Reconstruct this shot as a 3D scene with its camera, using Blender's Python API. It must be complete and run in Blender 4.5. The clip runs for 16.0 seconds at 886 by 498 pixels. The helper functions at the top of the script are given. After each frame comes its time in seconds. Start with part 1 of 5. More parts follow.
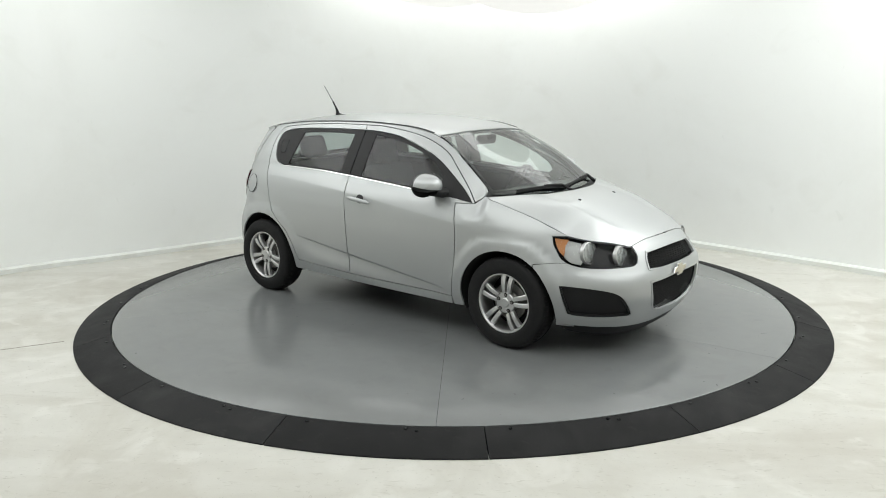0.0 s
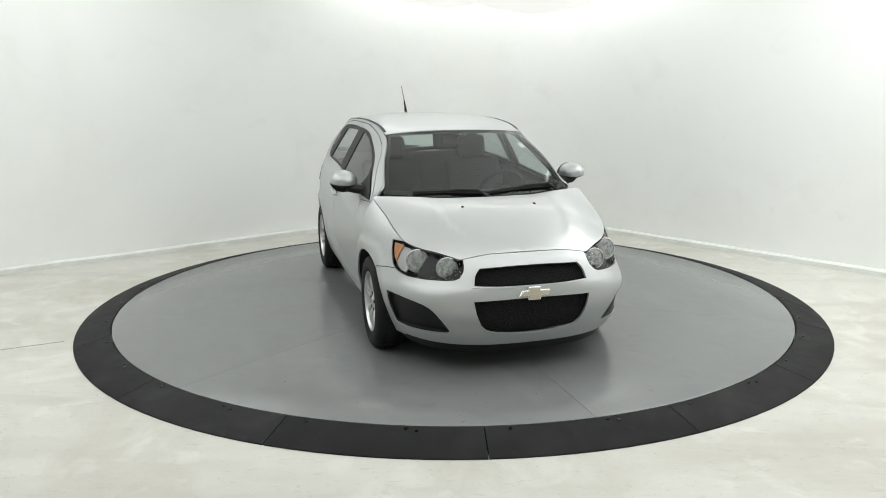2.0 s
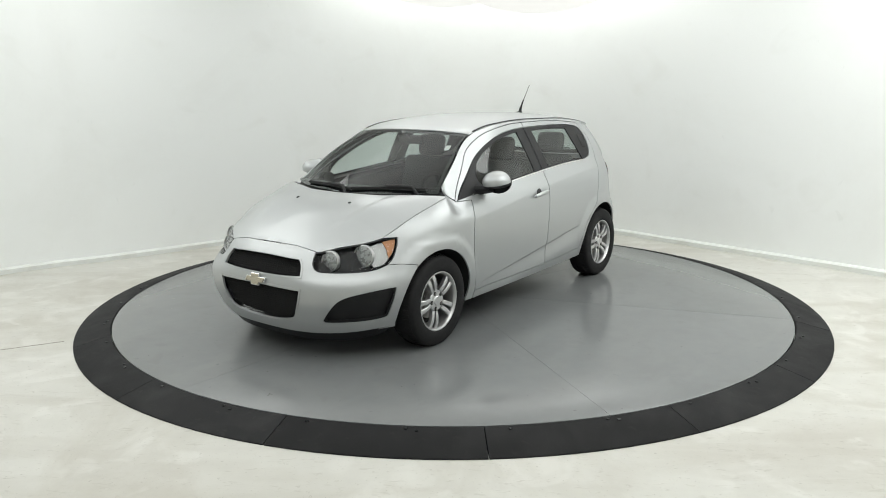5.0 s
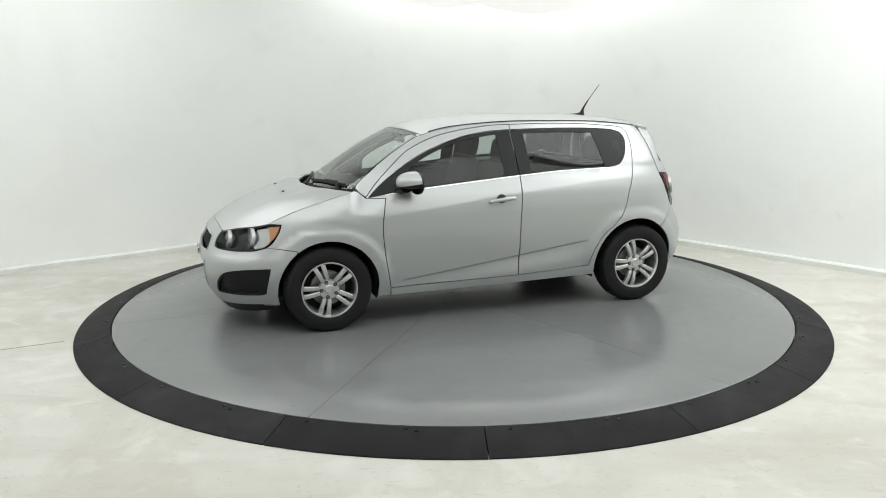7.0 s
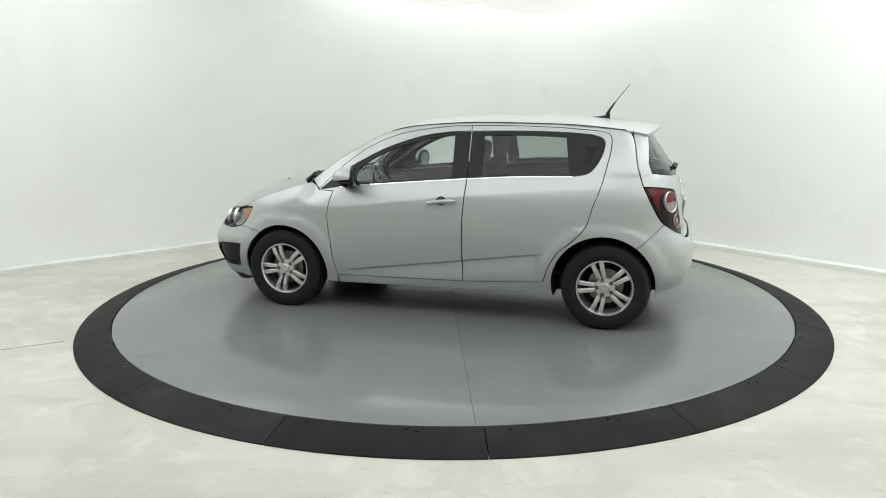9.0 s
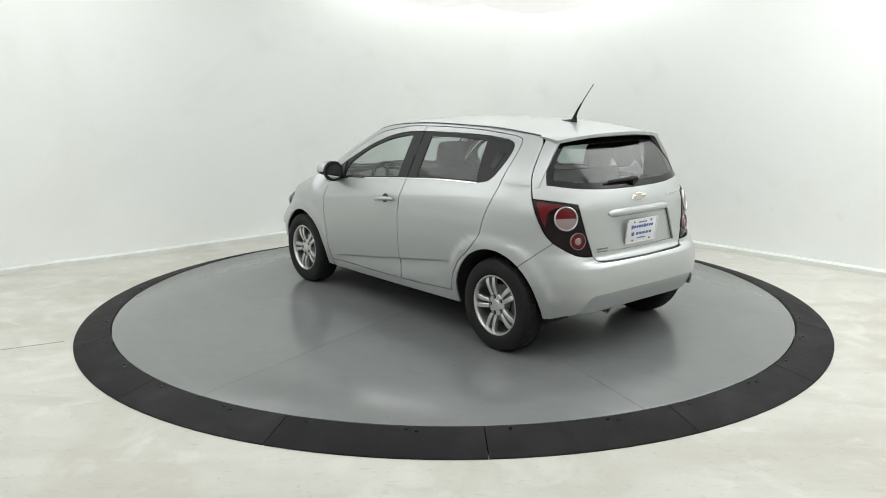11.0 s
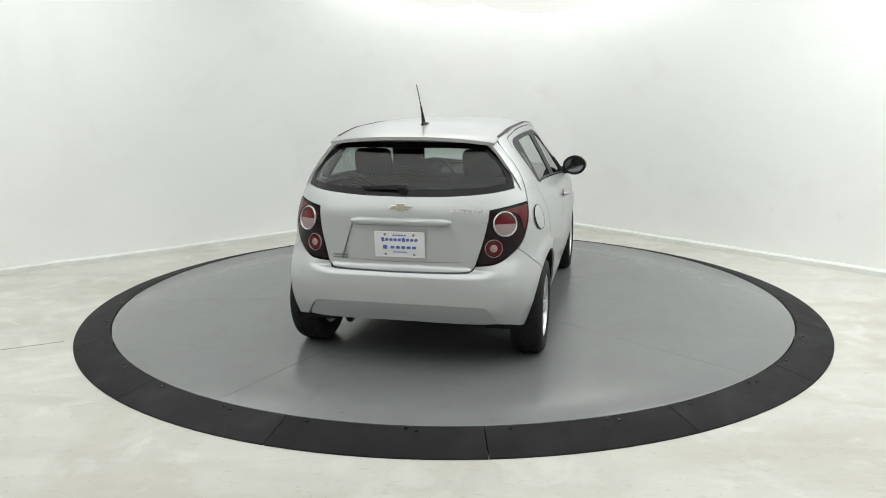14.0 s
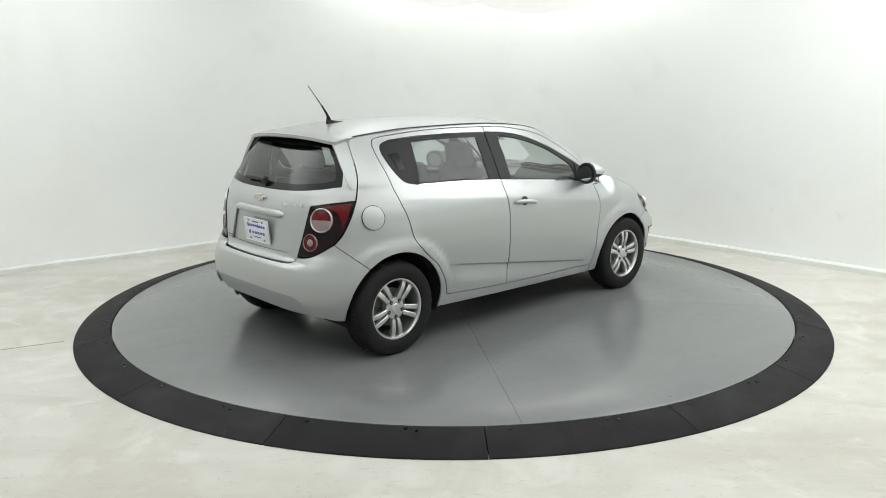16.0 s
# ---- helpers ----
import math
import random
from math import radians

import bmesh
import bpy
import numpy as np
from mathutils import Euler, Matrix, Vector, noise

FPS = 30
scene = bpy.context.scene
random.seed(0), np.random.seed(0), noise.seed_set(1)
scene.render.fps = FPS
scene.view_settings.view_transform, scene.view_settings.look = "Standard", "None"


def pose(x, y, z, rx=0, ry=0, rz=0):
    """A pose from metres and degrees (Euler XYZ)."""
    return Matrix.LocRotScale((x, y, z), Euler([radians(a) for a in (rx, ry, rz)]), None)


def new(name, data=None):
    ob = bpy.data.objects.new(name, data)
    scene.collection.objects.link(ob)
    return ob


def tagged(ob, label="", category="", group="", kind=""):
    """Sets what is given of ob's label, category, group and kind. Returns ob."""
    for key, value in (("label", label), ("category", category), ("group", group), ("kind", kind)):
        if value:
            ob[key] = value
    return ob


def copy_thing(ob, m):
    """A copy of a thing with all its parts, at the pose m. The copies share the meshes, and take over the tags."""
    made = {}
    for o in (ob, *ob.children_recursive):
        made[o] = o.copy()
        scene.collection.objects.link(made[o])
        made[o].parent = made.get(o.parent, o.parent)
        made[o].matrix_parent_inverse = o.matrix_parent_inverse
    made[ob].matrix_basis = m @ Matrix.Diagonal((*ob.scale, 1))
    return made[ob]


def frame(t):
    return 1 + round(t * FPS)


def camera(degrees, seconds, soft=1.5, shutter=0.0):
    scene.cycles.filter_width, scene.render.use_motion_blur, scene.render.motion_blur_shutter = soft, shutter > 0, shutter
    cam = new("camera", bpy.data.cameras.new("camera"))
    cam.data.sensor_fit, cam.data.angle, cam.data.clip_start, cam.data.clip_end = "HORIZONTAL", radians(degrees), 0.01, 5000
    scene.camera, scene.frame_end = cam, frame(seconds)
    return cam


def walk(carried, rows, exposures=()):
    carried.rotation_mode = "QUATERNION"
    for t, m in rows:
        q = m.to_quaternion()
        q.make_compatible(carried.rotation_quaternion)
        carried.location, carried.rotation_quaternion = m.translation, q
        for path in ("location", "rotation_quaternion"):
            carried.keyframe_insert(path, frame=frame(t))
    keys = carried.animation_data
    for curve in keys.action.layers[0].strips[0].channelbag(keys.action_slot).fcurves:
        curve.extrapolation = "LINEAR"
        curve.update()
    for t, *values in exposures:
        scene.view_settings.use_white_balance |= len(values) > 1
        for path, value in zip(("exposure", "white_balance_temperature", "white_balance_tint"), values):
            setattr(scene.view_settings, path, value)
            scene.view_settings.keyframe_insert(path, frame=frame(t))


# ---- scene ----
# one fixed camera; the car and the disc under it turn
cam = camera(59.5, 16.0, soft=0.95)
EYE = (0.0, -6.4565, 1.7159)
AIM = pose(*EYE) @ pose(0, 0, 0, 0, 0, 0.631) @ pose(0, 0, 0, 90 - 11.694) @ pose(0, 0, 0, 0, 0, -0.33)
walk(cam, [(0.0, AIM), (16.0, AIM)])

# ---- world and light ----
world = bpy.data.worlds.new("studio_world")
scene.world = world
world.use_nodes = True
world.node_tree.nodes["Background"].inputs[0].default_value = (0.9, 0.95, 1.0, 1)
world.node_tree.nodes["Background"].inputs[1].default_value = 0.0
scene.view_settings.exposure = 0.0


def area_lamp(name, m, size, watts, colour, size_y=None):
    data = bpy.data.lights.new(name, "AREA")
    data.shape = "DISK" if size_y is None else "RECTANGLE"
    data.size = size
    if size_y:
        data.size_y = size_y
    data.energy, data.color = watts, colour
    ob = new(name, data)
    ob.matrix_world = m
    return ob


CEIL = 3.45
WARM = (0.972, 1.0, 0.985)
# unseen light panels in an assumed layout, dimmer over the turntable; east and back ones added to brighten wall and
# floor: (name, x, y, width, depth, watts per square metre)
for nm, px_, py_, wx, wy, per in (("ceiling_light_front", 0.6, -3.45, 11.4, 3.3, 4.6), ("ceiling_light_middle", -0.05, -0.1, 4.2, 3.3, 1.6), ("ceiling_light_west", -4.3, 0.0, 4.2, 3.4, 5.7),
                                  ("fill_light_east", 4.1, -0.4, 4.0, 2.4, 11.0), ("fill_light_back", 1.75, 3.2, 6.1, 3.2, 5.3)):
    area_lamp(nm, pose(px_, py_, CEIL - 0.06), wx, per * wx * wy, WARM, wy)


# ---- materials ----
def material(name, colour, rough=0.5, metal=0.0, coat=0.0, var=0.0, scale=20.0, bump=0.0, bump_scale=200.0, spec=0.5, emit=None, var2=0.0, scale2=1.0, tint2=None):
    m = bpy.data.materials.new(name)
    m.use_nodes = True
    nt = m.node_tree
    b = nt.nodes["Principled BSDF"]
    b.inputs["Base Color"].default_value = (*colour, 1)
    b.inputs["Roughness"].default_value = rough
    b.inputs["Metallic"].default_value = metal
    b.inputs["Coat Weight"].default_value = coat
    b.inputs["Coat Roughness"].default_value = 0.04
    b.inputs["Specular IOR Level"].default_value = spec
    tc = nt.nodes.new("ShaderNodeTexCoord")
    if var:
        n1 = nt.nodes.new("ShaderNodeTexNoise")
        n1.inputs["Scale"].default_value = scale
        n1.inputs["Detail"].default_value = 6
        nt.links.new(tc.outputs["Object"], n1.inputs["Vector"])
        mr = nt.nodes.new("ShaderNodeMapRange")
        mr.inputs[3].default_value, mr.inputs[4].default_value = 1 - var, 1 + var
        nt.links.new(n1.outputs["Fac"], mr.inputs[0])
        mx = nt.nodes.new("ShaderNodeVectorMath")
        mx.operation = "SCALE"
        mx.inputs[0].default_value = colour
        nt.links.new(mr.outputs[0], mx.inputs["Scale"])
        nt.links.new(mx.outputs[0], b.inputs["Base Color"])
        if var2:
            n3 = nt.nodes.new("ShaderNodeTexNoise")
            n3.inputs["Scale"].default_value = scale2
            n3.inputs["Detail"].default_value = 9
            n3.inputs["Roughness"].default_value = 0.65
            n3.inputs["Distortion"].default_value = 0.6
            nt.links.new(tc.outputs["Object"], n3.inputs["Vector"])
            m3 = nt.nodes.new("ShaderNodeMapRange")
            m3.inputs[1].default_value, m3.inputs[2].default_value = 0.48, 0.72
            m3.inputs[3].default_value, m3.inputs[4].default_value = 0.0, var2
            nt.links.new(n3.outputs["Fac"], m3.inputs[0])
            mc = nt.nodes.new("ShaderNodeMix")
            mc.data_type = "RGBA"
            mc.inputs[7].default_value = (*(tint2 or [c * 0.5 for c in colour]), 1)
            nt.links.new(m3.outputs[0], mc.inputs[0])
            nt.links.new(mx.outputs[0], mc.inputs[6])
            nt.links.new(mc.outputs[2], b.inputs["Base Color"])
        mr2 = nt.nodes.new("ShaderNodeMapRange")
        mr2.inputs[3].default_value, mr2.inputs[4].default_value = max(0, rough * (1 - var)), min(1, rough * (1 + var))
        nt.links.new(n1.outputs["Fac"], mr2.inputs[0])
        nt.links.new(mr2.outputs[0], b.inputs["Roughness"])
    if bump:
        n2 = nt.nodes.new("ShaderNodeTexNoise")
        n2.inputs["Scale"].default_value = bump_scale
        n2.inputs["Detail"].default_value = 4
        nt.links.new(tc.outputs["Object"], n2.inputs["Vector"])
        bp = nt.nodes.new("ShaderNodeBump")
        bp.inputs["Strength"].default_value = bump
        bp.inputs["Distance"].default_value = 0.002
        nt.links.new(n2.outputs["Fac"], bp.inputs["Height"])
        nt.links.new(bp.outputs[0], b.inputs["Normal"])
    if emit:
        b.inputs["Emission Color"].default_value = (*emit[0], 1)
        b.inputs["Emission Strength"].default_value = emit[1]
    return m


def glass_material(name, tint, rough=0.0, low=0.05, high=0.8):
    m = bpy.data.materials.new(name)
    m.use_nodes = True
    nt = m.node_tree
    nt.nodes.remove(nt.nodes["Principled BSDF"])
    tr = nt.nodes.new("ShaderNodeBsdfTransparent")
    tr.inputs[0].default_value = (*tint, 1)
    gl = nt.nodes.new("ShaderNodeBsdfGlossy")
    gl.inputs["Roughness"].default_value = rough
    lw = nt.nodes.new("ShaderNodeLayerWeight")
    lw.inputs[0].default_value = 0.5
    pw = nt.nodes.new("ShaderNodeMath")
    pw.operation, pw.inputs[1].default_value = "POWER", 3.5
    ad = nt.nodes.new("ShaderNodeMath")
    ad.operation, ad.inputs[1].default_value, ad.inputs[2].default_value = "MULTIPLY_ADD", high, low
    mx = nt.nodes.new("ShaderNodeMixShader")
    nt.links.new(lw.outputs["Facing"], pw.inputs[0])
    nt.links.new(pw.outputs[0], ad.inputs[0])
    nt.links.new(ad.outputs[0], mx.inputs[0])
    nt.links.new(tr.outputs[0], mx.inputs[1])
    nt.links.new(gl.outputs[0], mx.inputs[2])
    nt.links.new(mx.outputs[0], nt.nodes["Material Output"].inputs[0])
    return m


PAINT = material("silver_metallic_paint", (0.475, 0.488, 0.492), 0.40, 0.64, 0.4, var=0.025, scale=900)
BLACK = material("satin_black_plastic", (0.011, 0.011, 0.012), 0.5, spec=0.3, var=0.15, scale=60, bump=0.1)
GLOSSBLACK = material("gloss_black_trim", (0.007, 0.007, 0.008), 0.18, spec=0.22)
GREYPLASTIC = material("dark_grey_plastic", (0.035, 0.035, 0.037), 0.55, var=0.15, scale=80, bump=0.15)
RUBBER = material("tyre_rubber", (0.010, 0.010, 0.0105), 0.75, spec=0.3, var=0.2, scale=40, bump=0.2)
ALLOY = material("silver_alloy", (0.60, 0.60, 0.60), 0.32, 0.85, 0.3, var=0.05, scale=30)
STEEL = material("dull_steel", (0.25, 0.24, 0.23), 0.45, 0.9, var=0.2, scale=40)
CHROME = material("chrome", (0.86, 0.86, 0.86), 0.08, 1.0)
GOLD = material("champagne_badge", (0.56, 0.52, 0.43), 0.22, 0.9)
CAVITY = material("black_cavity", (0.008, 0.008, 0.008), 0.9)
GLASS = glass_material("tinted_glass", (0.78, 0.84, 0.82), low=0.055)
PRIVACY = glass_material("rear_glass", (0.58, 0.64, 0.62), low=0.045)
CLEAR = glass_material("clear_lens", (0.96, 0.97, 0.97), low=0.008, high=0.30)
SEAT = material("charcoal_cloth", (0.026, 0.027, 0.029), 0.9, var=0.25, scale=120, bump=0.3)
DASH = material("charcoal_dash", (0.03, 0.031, 0.033), 0.6, var=0.1, scale=80)
REDLENS = material("red_lens", (0.11, 0.006, 0.009), 0.15, spec=0.35)
SMOKED = material("smoked_lens", (0.011, 0.004, 0.005), 0.15, spec=0.25)
WHITELENS = material("pale_lens", (0.30, 0.235, 0.235), 0.2, 0.2)
AMBER = material("amber_lens", (0.46, 0.19, 0.07), 0.25, 0.0, 0.3)
REFLECTOR = material("lamp_reflector", (0.36, 0.36, 0.355), 0.36, 0.85, var=0.25, scale=22, bump=0.5, bump_scale=45)
PLATE = material("white_plate", (0.78, 0.78, 0.80), 0.4)
BLUEINK = material("blue_print", (0.09, 0.13, 0.40), 0.5)
STICKER = material("white_sticker", (0.8, 0.8, 0.78), 0.6)
FLUTED = material("fluted_lens", (0.36, 0.37, 0.37), 0.28, 0.6, var=0.35, scale=45, bump=0.5, bump_scale=160)
MIRROR = material("mirror_glass", (0.30, 0.31, 0.32), 0.02, 1.0)


# ---- mesh helpers ----
from mathutils.geometry import delaunay_2d_cdt
def link(name, verts, faces, mat, parent=None, label="", normals=None, smooth=True):
    me = bpy.data.meshes.new(name)
    me.from_pydata([tuple(v) for v in verts], [], [tuple(f) for f in faces])
    me.materials.append(mat)
    if smooth:
        me.shade_smooth()
    if normals is not None:
        me.normals_split_custom_set_from_vertices([tuple(n) for n in normals])
    ob = new(name, me)
    if parent:
        ob.parent = parent
    return tagged(ob, label)


def part(name, bm, material_, parent=None, label="", smooth=30):
    """Link a bmesh as one mesh object under a thing or part."""
    bmesh.ops.recalc_face_normals(bm, faces=bm.faces)
    me = bpy.data.meshes.new(name)
    for f in bm.faces:
        f.smooth = True
    for e in bm.edges:
        if len(e.link_faces) == 2 and e.calc_face_angle(0) > radians(smooth):
            e.smooth = False
    bm.to_mesh(me)
    bm.free()
    me.materials.append(material_)
    ob = new(name, me)
    if parent:
        ob.parent = parent
    return tagged(ob, label)


def box(bm, size, m=Matrix(), bevel=0.0, seg=2):
    r = bmesh.ops.create_cube(bm, size=1.0, matrix=m @ Matrix.Diagonal((*size, 1)))
    if bevel:
        es = {e for v in r["verts"] for e in v.link_edges}
        bmesh.ops.bevel(bm, geom=list(es), offset=bevel, segments=seg, affect="EDGES", profile=0.5)
    return bm


def cyl(bm, r, h, m=Matrix(), seg=24, r2=None):
    bmesh.ops.create_cone(bm, cap_ends=True, segments=seg, radius1=r, radius2=r if r2 is None else r2, depth=h, matrix=m)
    return bm


def lathe(bm, prof, m=Matrix(), seg=64, closed=False):
    """Turn a profile of (radius, height) about the z axis."""
    rings = []
    for k in range(seg):
        a = 2 * math.pi * k / seg
        rings.append([bm.verts.new(m @ Vector((r * math.cos(a), r * math.sin(a), h))) for r, h in prof])
    n = len(prof)
    for k in range(seg):
        p, q = rings[k], rings[(k + 1) % seg]
        for i in range(n if closed else n - 1):
            j = (i + 1) % n
            bm.faces.new((p[i], q[i], q[j], p[j]))
    return bm


def tube(bm, pts, radius, seg=8):
    """A round bar along points; radius a number or one per point."""
    rings = []
    pts = [Vector(p) for p in pts]
    for i, p in enumerate(pts):
        d = (pts[min(i + 1, len(pts) - 1)] - pts[max(i - 1, 0)]).normalized()
        a = d.orthogonal().normalized() if i == 0 else (a - d * a.dot(d)).normalized()
        b = d.cross(a)
        r = radius if isinstance(radius, (int, float)) else radius[i]
        rings.append([bm.verts.new(p + r * (math.cos(2 * math.pi * k / seg) * a + math.sin(2 * math.pi * k / seg) * b)) for k in range(seg)])
    for p, q in zip(rings, rings[1:]):
        for k in range(seg):
            bm.faces.new((p[k], p[(k + 1) % seg], q[(k + 1) % seg], q[k]))
    bm.faces.new(rings[0][::-1])
    bm.faces.new(rings[-1])
    return bm


def spline(pts):
    """A smooth function through (x, y) pairs, straight past the ends."""
    P = sorted(pts)
    X, Y = [float(p[0]) for p in P], [float(p[1]) for p in P]
    d = [(Y[i + 1] - Y[i]) / (X[i + 1] - X[i]) for i in range(len(X) - 1)]
    m = [d[0]] + [2 * p * q / (p + q) if p * q > 0 else 0.0 for p, q in zip(d, d[1:])] + [d[-1]]

    def f(x):
        if x <= X[0]:
            return Y[0] + m[0] * (x - X[0])
        if x >= X[-1]:
            return Y[-1] + m[-1] * (x - X[-1])
        i = 0
        while X[i + 1] < x:
            i += 1
        h = X[i + 1] - X[i]
        t = (x - X[i]) / h
        return ((1 + 2 * t) * (1 - t) ** 2 * Y[i] + t * (1 - t) ** 2 * h * m[i]
                + t * t * (3 - 2 * t) * Y[i + 1] + t * t * (t - 1) * h * m[i + 1])
    return f


def curve(pts, n=8):
    """A smooth run of 2D points through the given ones."""
    P = [np.array(p, float) for p in pts]
    if len(P) == 2:
        k = max(2, n)
        return [P[0] + (P[1] - P[0]) * i / k for i in range(k + 1)]
    Q = [2 * P[0] - P[1]] + P + [2 * P[-1] - P[-2]]
    out = []
    for i in range(1, len(Q) - 2):
        a, b, c, d = Q[i - 1:i + 3]
        for k in range(n):
            t = k / n
            out.append(0.5 * (2 * b + (c - a) * t + (2 * a - 5 * b + 4 * c - d) * t * t + (3 * b - a - 3 * c + d) * t ** 3))
    out.append(P[-1])
    return out


def loop(*runs, n=8):
    """A closed outline of smooth runs; corners where one run meets the next."""
    out = []
    for r in runs:
        for p in curve(r, n):
            if not out or np.hypot(*(p - out[-1])) > 1e-5:
                out.append(p)
    if np.hypot(*(out[0] - out[-1])) < 1e-5:
        out.pop()
    return out


def area2(P):
    return sum(a[0] * b[1] - b[0] * a[1] for a, b in zip(P, P[1:] + P[:1]))


def inside(p, P):
    X, Y = P[:, 0], P[:, 1]
    X2, Y2 = np.roll(X, -1), np.roll(Y, -1)
    c = (Y > p[1]) != (Y2 > p[1])
    with np.errstate(divide="ignore", invalid="ignore"):
        xi = X + (p[1] - Y) / (Y2 - Y) * (X2 - X)
    return bool(np.count_nonzero(c & (p[0] < xi)) % 2)


def scale_at(f, p):
    e = 1e-3
    q = Vector(f(*p))
    return (Vector(f(p[0] + e, p[1])) - q).length / e + 1e-6, (Vector(f(p[0], p[1] + e)) - q).length / e + 1e-6


def shrink(P, f, d):
    """Draw an outline in by d metres on the surface f."""
    if not d:
        return P
    s = 1 if area2(P) > 0 else -1
    out = []
    n = len(P)
    for i in range(n):
        k = scale_at(f, P[i])
        a, b, c = (np.array(P[j % n]) * k for j in (i - 1, i, i + 1))
        u, v = b - a, c - b
        nu = np.array((-u[1], u[0])) / (np.hypot(*u) + 1e-9)
        nv = np.array((-v[1], v[0])) / (np.hypot(*v) + 1e-9)
        m = nu + nv
        m = m / max(0.5, m @ m / 2) if m @ m > 1e-6 else nu
        out.append((b + s * d * m) / k)
    return out


def panel(name, f, outline, mat, parent=None, label="", holes=(), gap=0.0025, off=0.0, thick=0.012, step=0.035, flip=False, extra=()):
    """A sheet of the surface f(u, v) inside an outline, with turned-in edges; flip mirrors it to the other side."""
    P = shrink([np.array(p, float) for p in outline], f, gap)
    H = [shrink([np.array(p, float) for p in h], f, -gap) for h in holes]
    pa = np.array(P)
    ha = [np.array(h) for h in H]
    verts, edges = [], []
    for L in [P] + H:
        k = len(verts)
        verts += [Vector(p) for p in L]
        edges += [(k + i, k + (i + 1) % len(L)) for i in range(len(L))]
    nb = len(verts)
    lo, hi = pa.min(0), pa.max(0)
    mid = scale_at(f, (lo + hi) / 2)
    du, dv = step / mid[0], step / mid[1]
    B = np.array([tuple(v) for v in verts]) * mid
    u = lo[0] + du / 2
    row = 0
    while u < hi[0]:
        v = lo[1] + dv / 2
        while v < hi[1]:
            q = np.array((u, v))
            if inside(q, pa) and not any(inside(q, h) for h in ha) and np.min(np.sum((B - q * mid) ** 2, 1)) > (0.4 * step) ** 2:
                verts.append(Vector(q))
            v += dv
        u += du
    for q in extra:
        q = np.array(q)
        if inside(q, pa) and not any(inside(q, h) for h in ha) and np.min(np.sum((B - q * mid) ** 2, 1)) > 1e-5:
            verts.append(Vector(q))
    vs, _, fs, ov, _, _ = delaunay_2d_cdt(verts, edges, [], 0, 1e-7)
    tri = []
    for t in fs:
        c = np.mean([tuple(vs[i]) for i in t], axis=0)
        if inside(c, pa) and not any(inside(c, h) for h in ha):
            tri.append(list(t))
    pos, nor = [], []
    e = 2e-4
    for p in vs:
        q = Vector(f(p.x, p.y))
        a = Vector(f(p.x + e, p.y)) - Vector(f(p.x - e, p.y))
        b = Vector(f(p.x, p.y + e)) - Vector(f(p.x, p.y - e))
        nn = a.cross(b).normalized()
        if nn.dot(q - Vector((min(0.9, max(-1.0, q.x)), 0, 0.6))) < 0:
            nn.negate()
        pos.append(q + nn * off)
        nor.append(nn)
    # face winding from the normals
    out = []
    for t in tri:
        a, b, c = (pos[i] for i in t)
        if (b - a).cross(c - a).dot(nor[t[0]]) < 0:
            t = t[::-1]
        out.append(t)
    if thick:
        count = {}
        for t in out:
            for i in range(3):
                count.setdefault((t[i], t[(i + 1) % 3]), 0)
        rim = [ed for ed in count if (ed[1], ed[0]) not in count]
        idx = {}

        def add(i, kind, n):
            key = (i, kind)
            if key not in idx:
                idx[key] = len(pos)
                pos.append(pos[i] - nor[i] * (thick if kind == "in" else 0))
                nor.append(n)
            return idx[key]
        for a, b in rim:
            side = (pos[b] - pos[a]).cross(nor[a])
            side.normalize()
            out.append([add(b, "out", side), add(a, "out", side), add(a, "in", side), add(b, "in", side)])
    if flip:
        pos = [Vector((p.x, -p.y, p.z)) for p in pos]
        nor = [Vector((n.x, -n.y, n.z)) for n in nor]
        out = [t[::-1] for t in out]
    return link(name, pos, out, mat, parent, label, nor)


# ---- the room ----
TURN0, RATE = -38.765, -17.4
DISC_R, RAMP_R, STEP = 2.703, 2.958, 0.062
FLOOR_Z = -STEP

def wear(m, layers, turn=0.35):
    """Lay stains over a material: (scale, detail, stretch, from, to, amount, tint)."""
    nt = m.node_tree
    b = nt.nodes["Principled BSDF"]
    tc = nt.nodes.new("ShaderNodeTexCoord")
    last = b.inputs["Base Color"].links[0].from_socket
    for scale, detail, stretch, low, high, amount, tint in layers:
        mp = nt.nodes.new("ShaderNodeMapping")
        mp.inputs["Scale"].default_value = stretch
        mp.inputs["Rotation"].default_value = (0, 0, turn)
        nz = nt.nodes.new("ShaderNodeTexNoise")
        nz.inputs["Scale"].default_value = scale
        nz.inputs["Detail"].default_value = detail
        nz.inputs["Distortion"].default_value = 0.8
        mr = nt.nodes.new("ShaderNodeMapRange")
        mr.inputs[1].default_value, mr.inputs[2].default_value, mr.inputs[4].default_value = low, high, amount
        mx = nt.nodes.new("ShaderNodeMix")
        mx.data_type = "RGBA"
        mx.inputs[7].default_value = (*tint, 1)
        nt.links.new(tc.outputs["Object"], mp.inputs[0])
        nt.links.new(mp.outputs[0], nz.inputs["Vector"])
        nt.links.new(nz.outputs["Fac"], mr.inputs[0])
        nt.links.new(mr.outputs[0], mx.inputs[0])
        nt.links.new(last, mx.inputs[6])
        last = mx.outputs[2]
    nt.links.new(last, b.inputs["Base Color"])
    return m


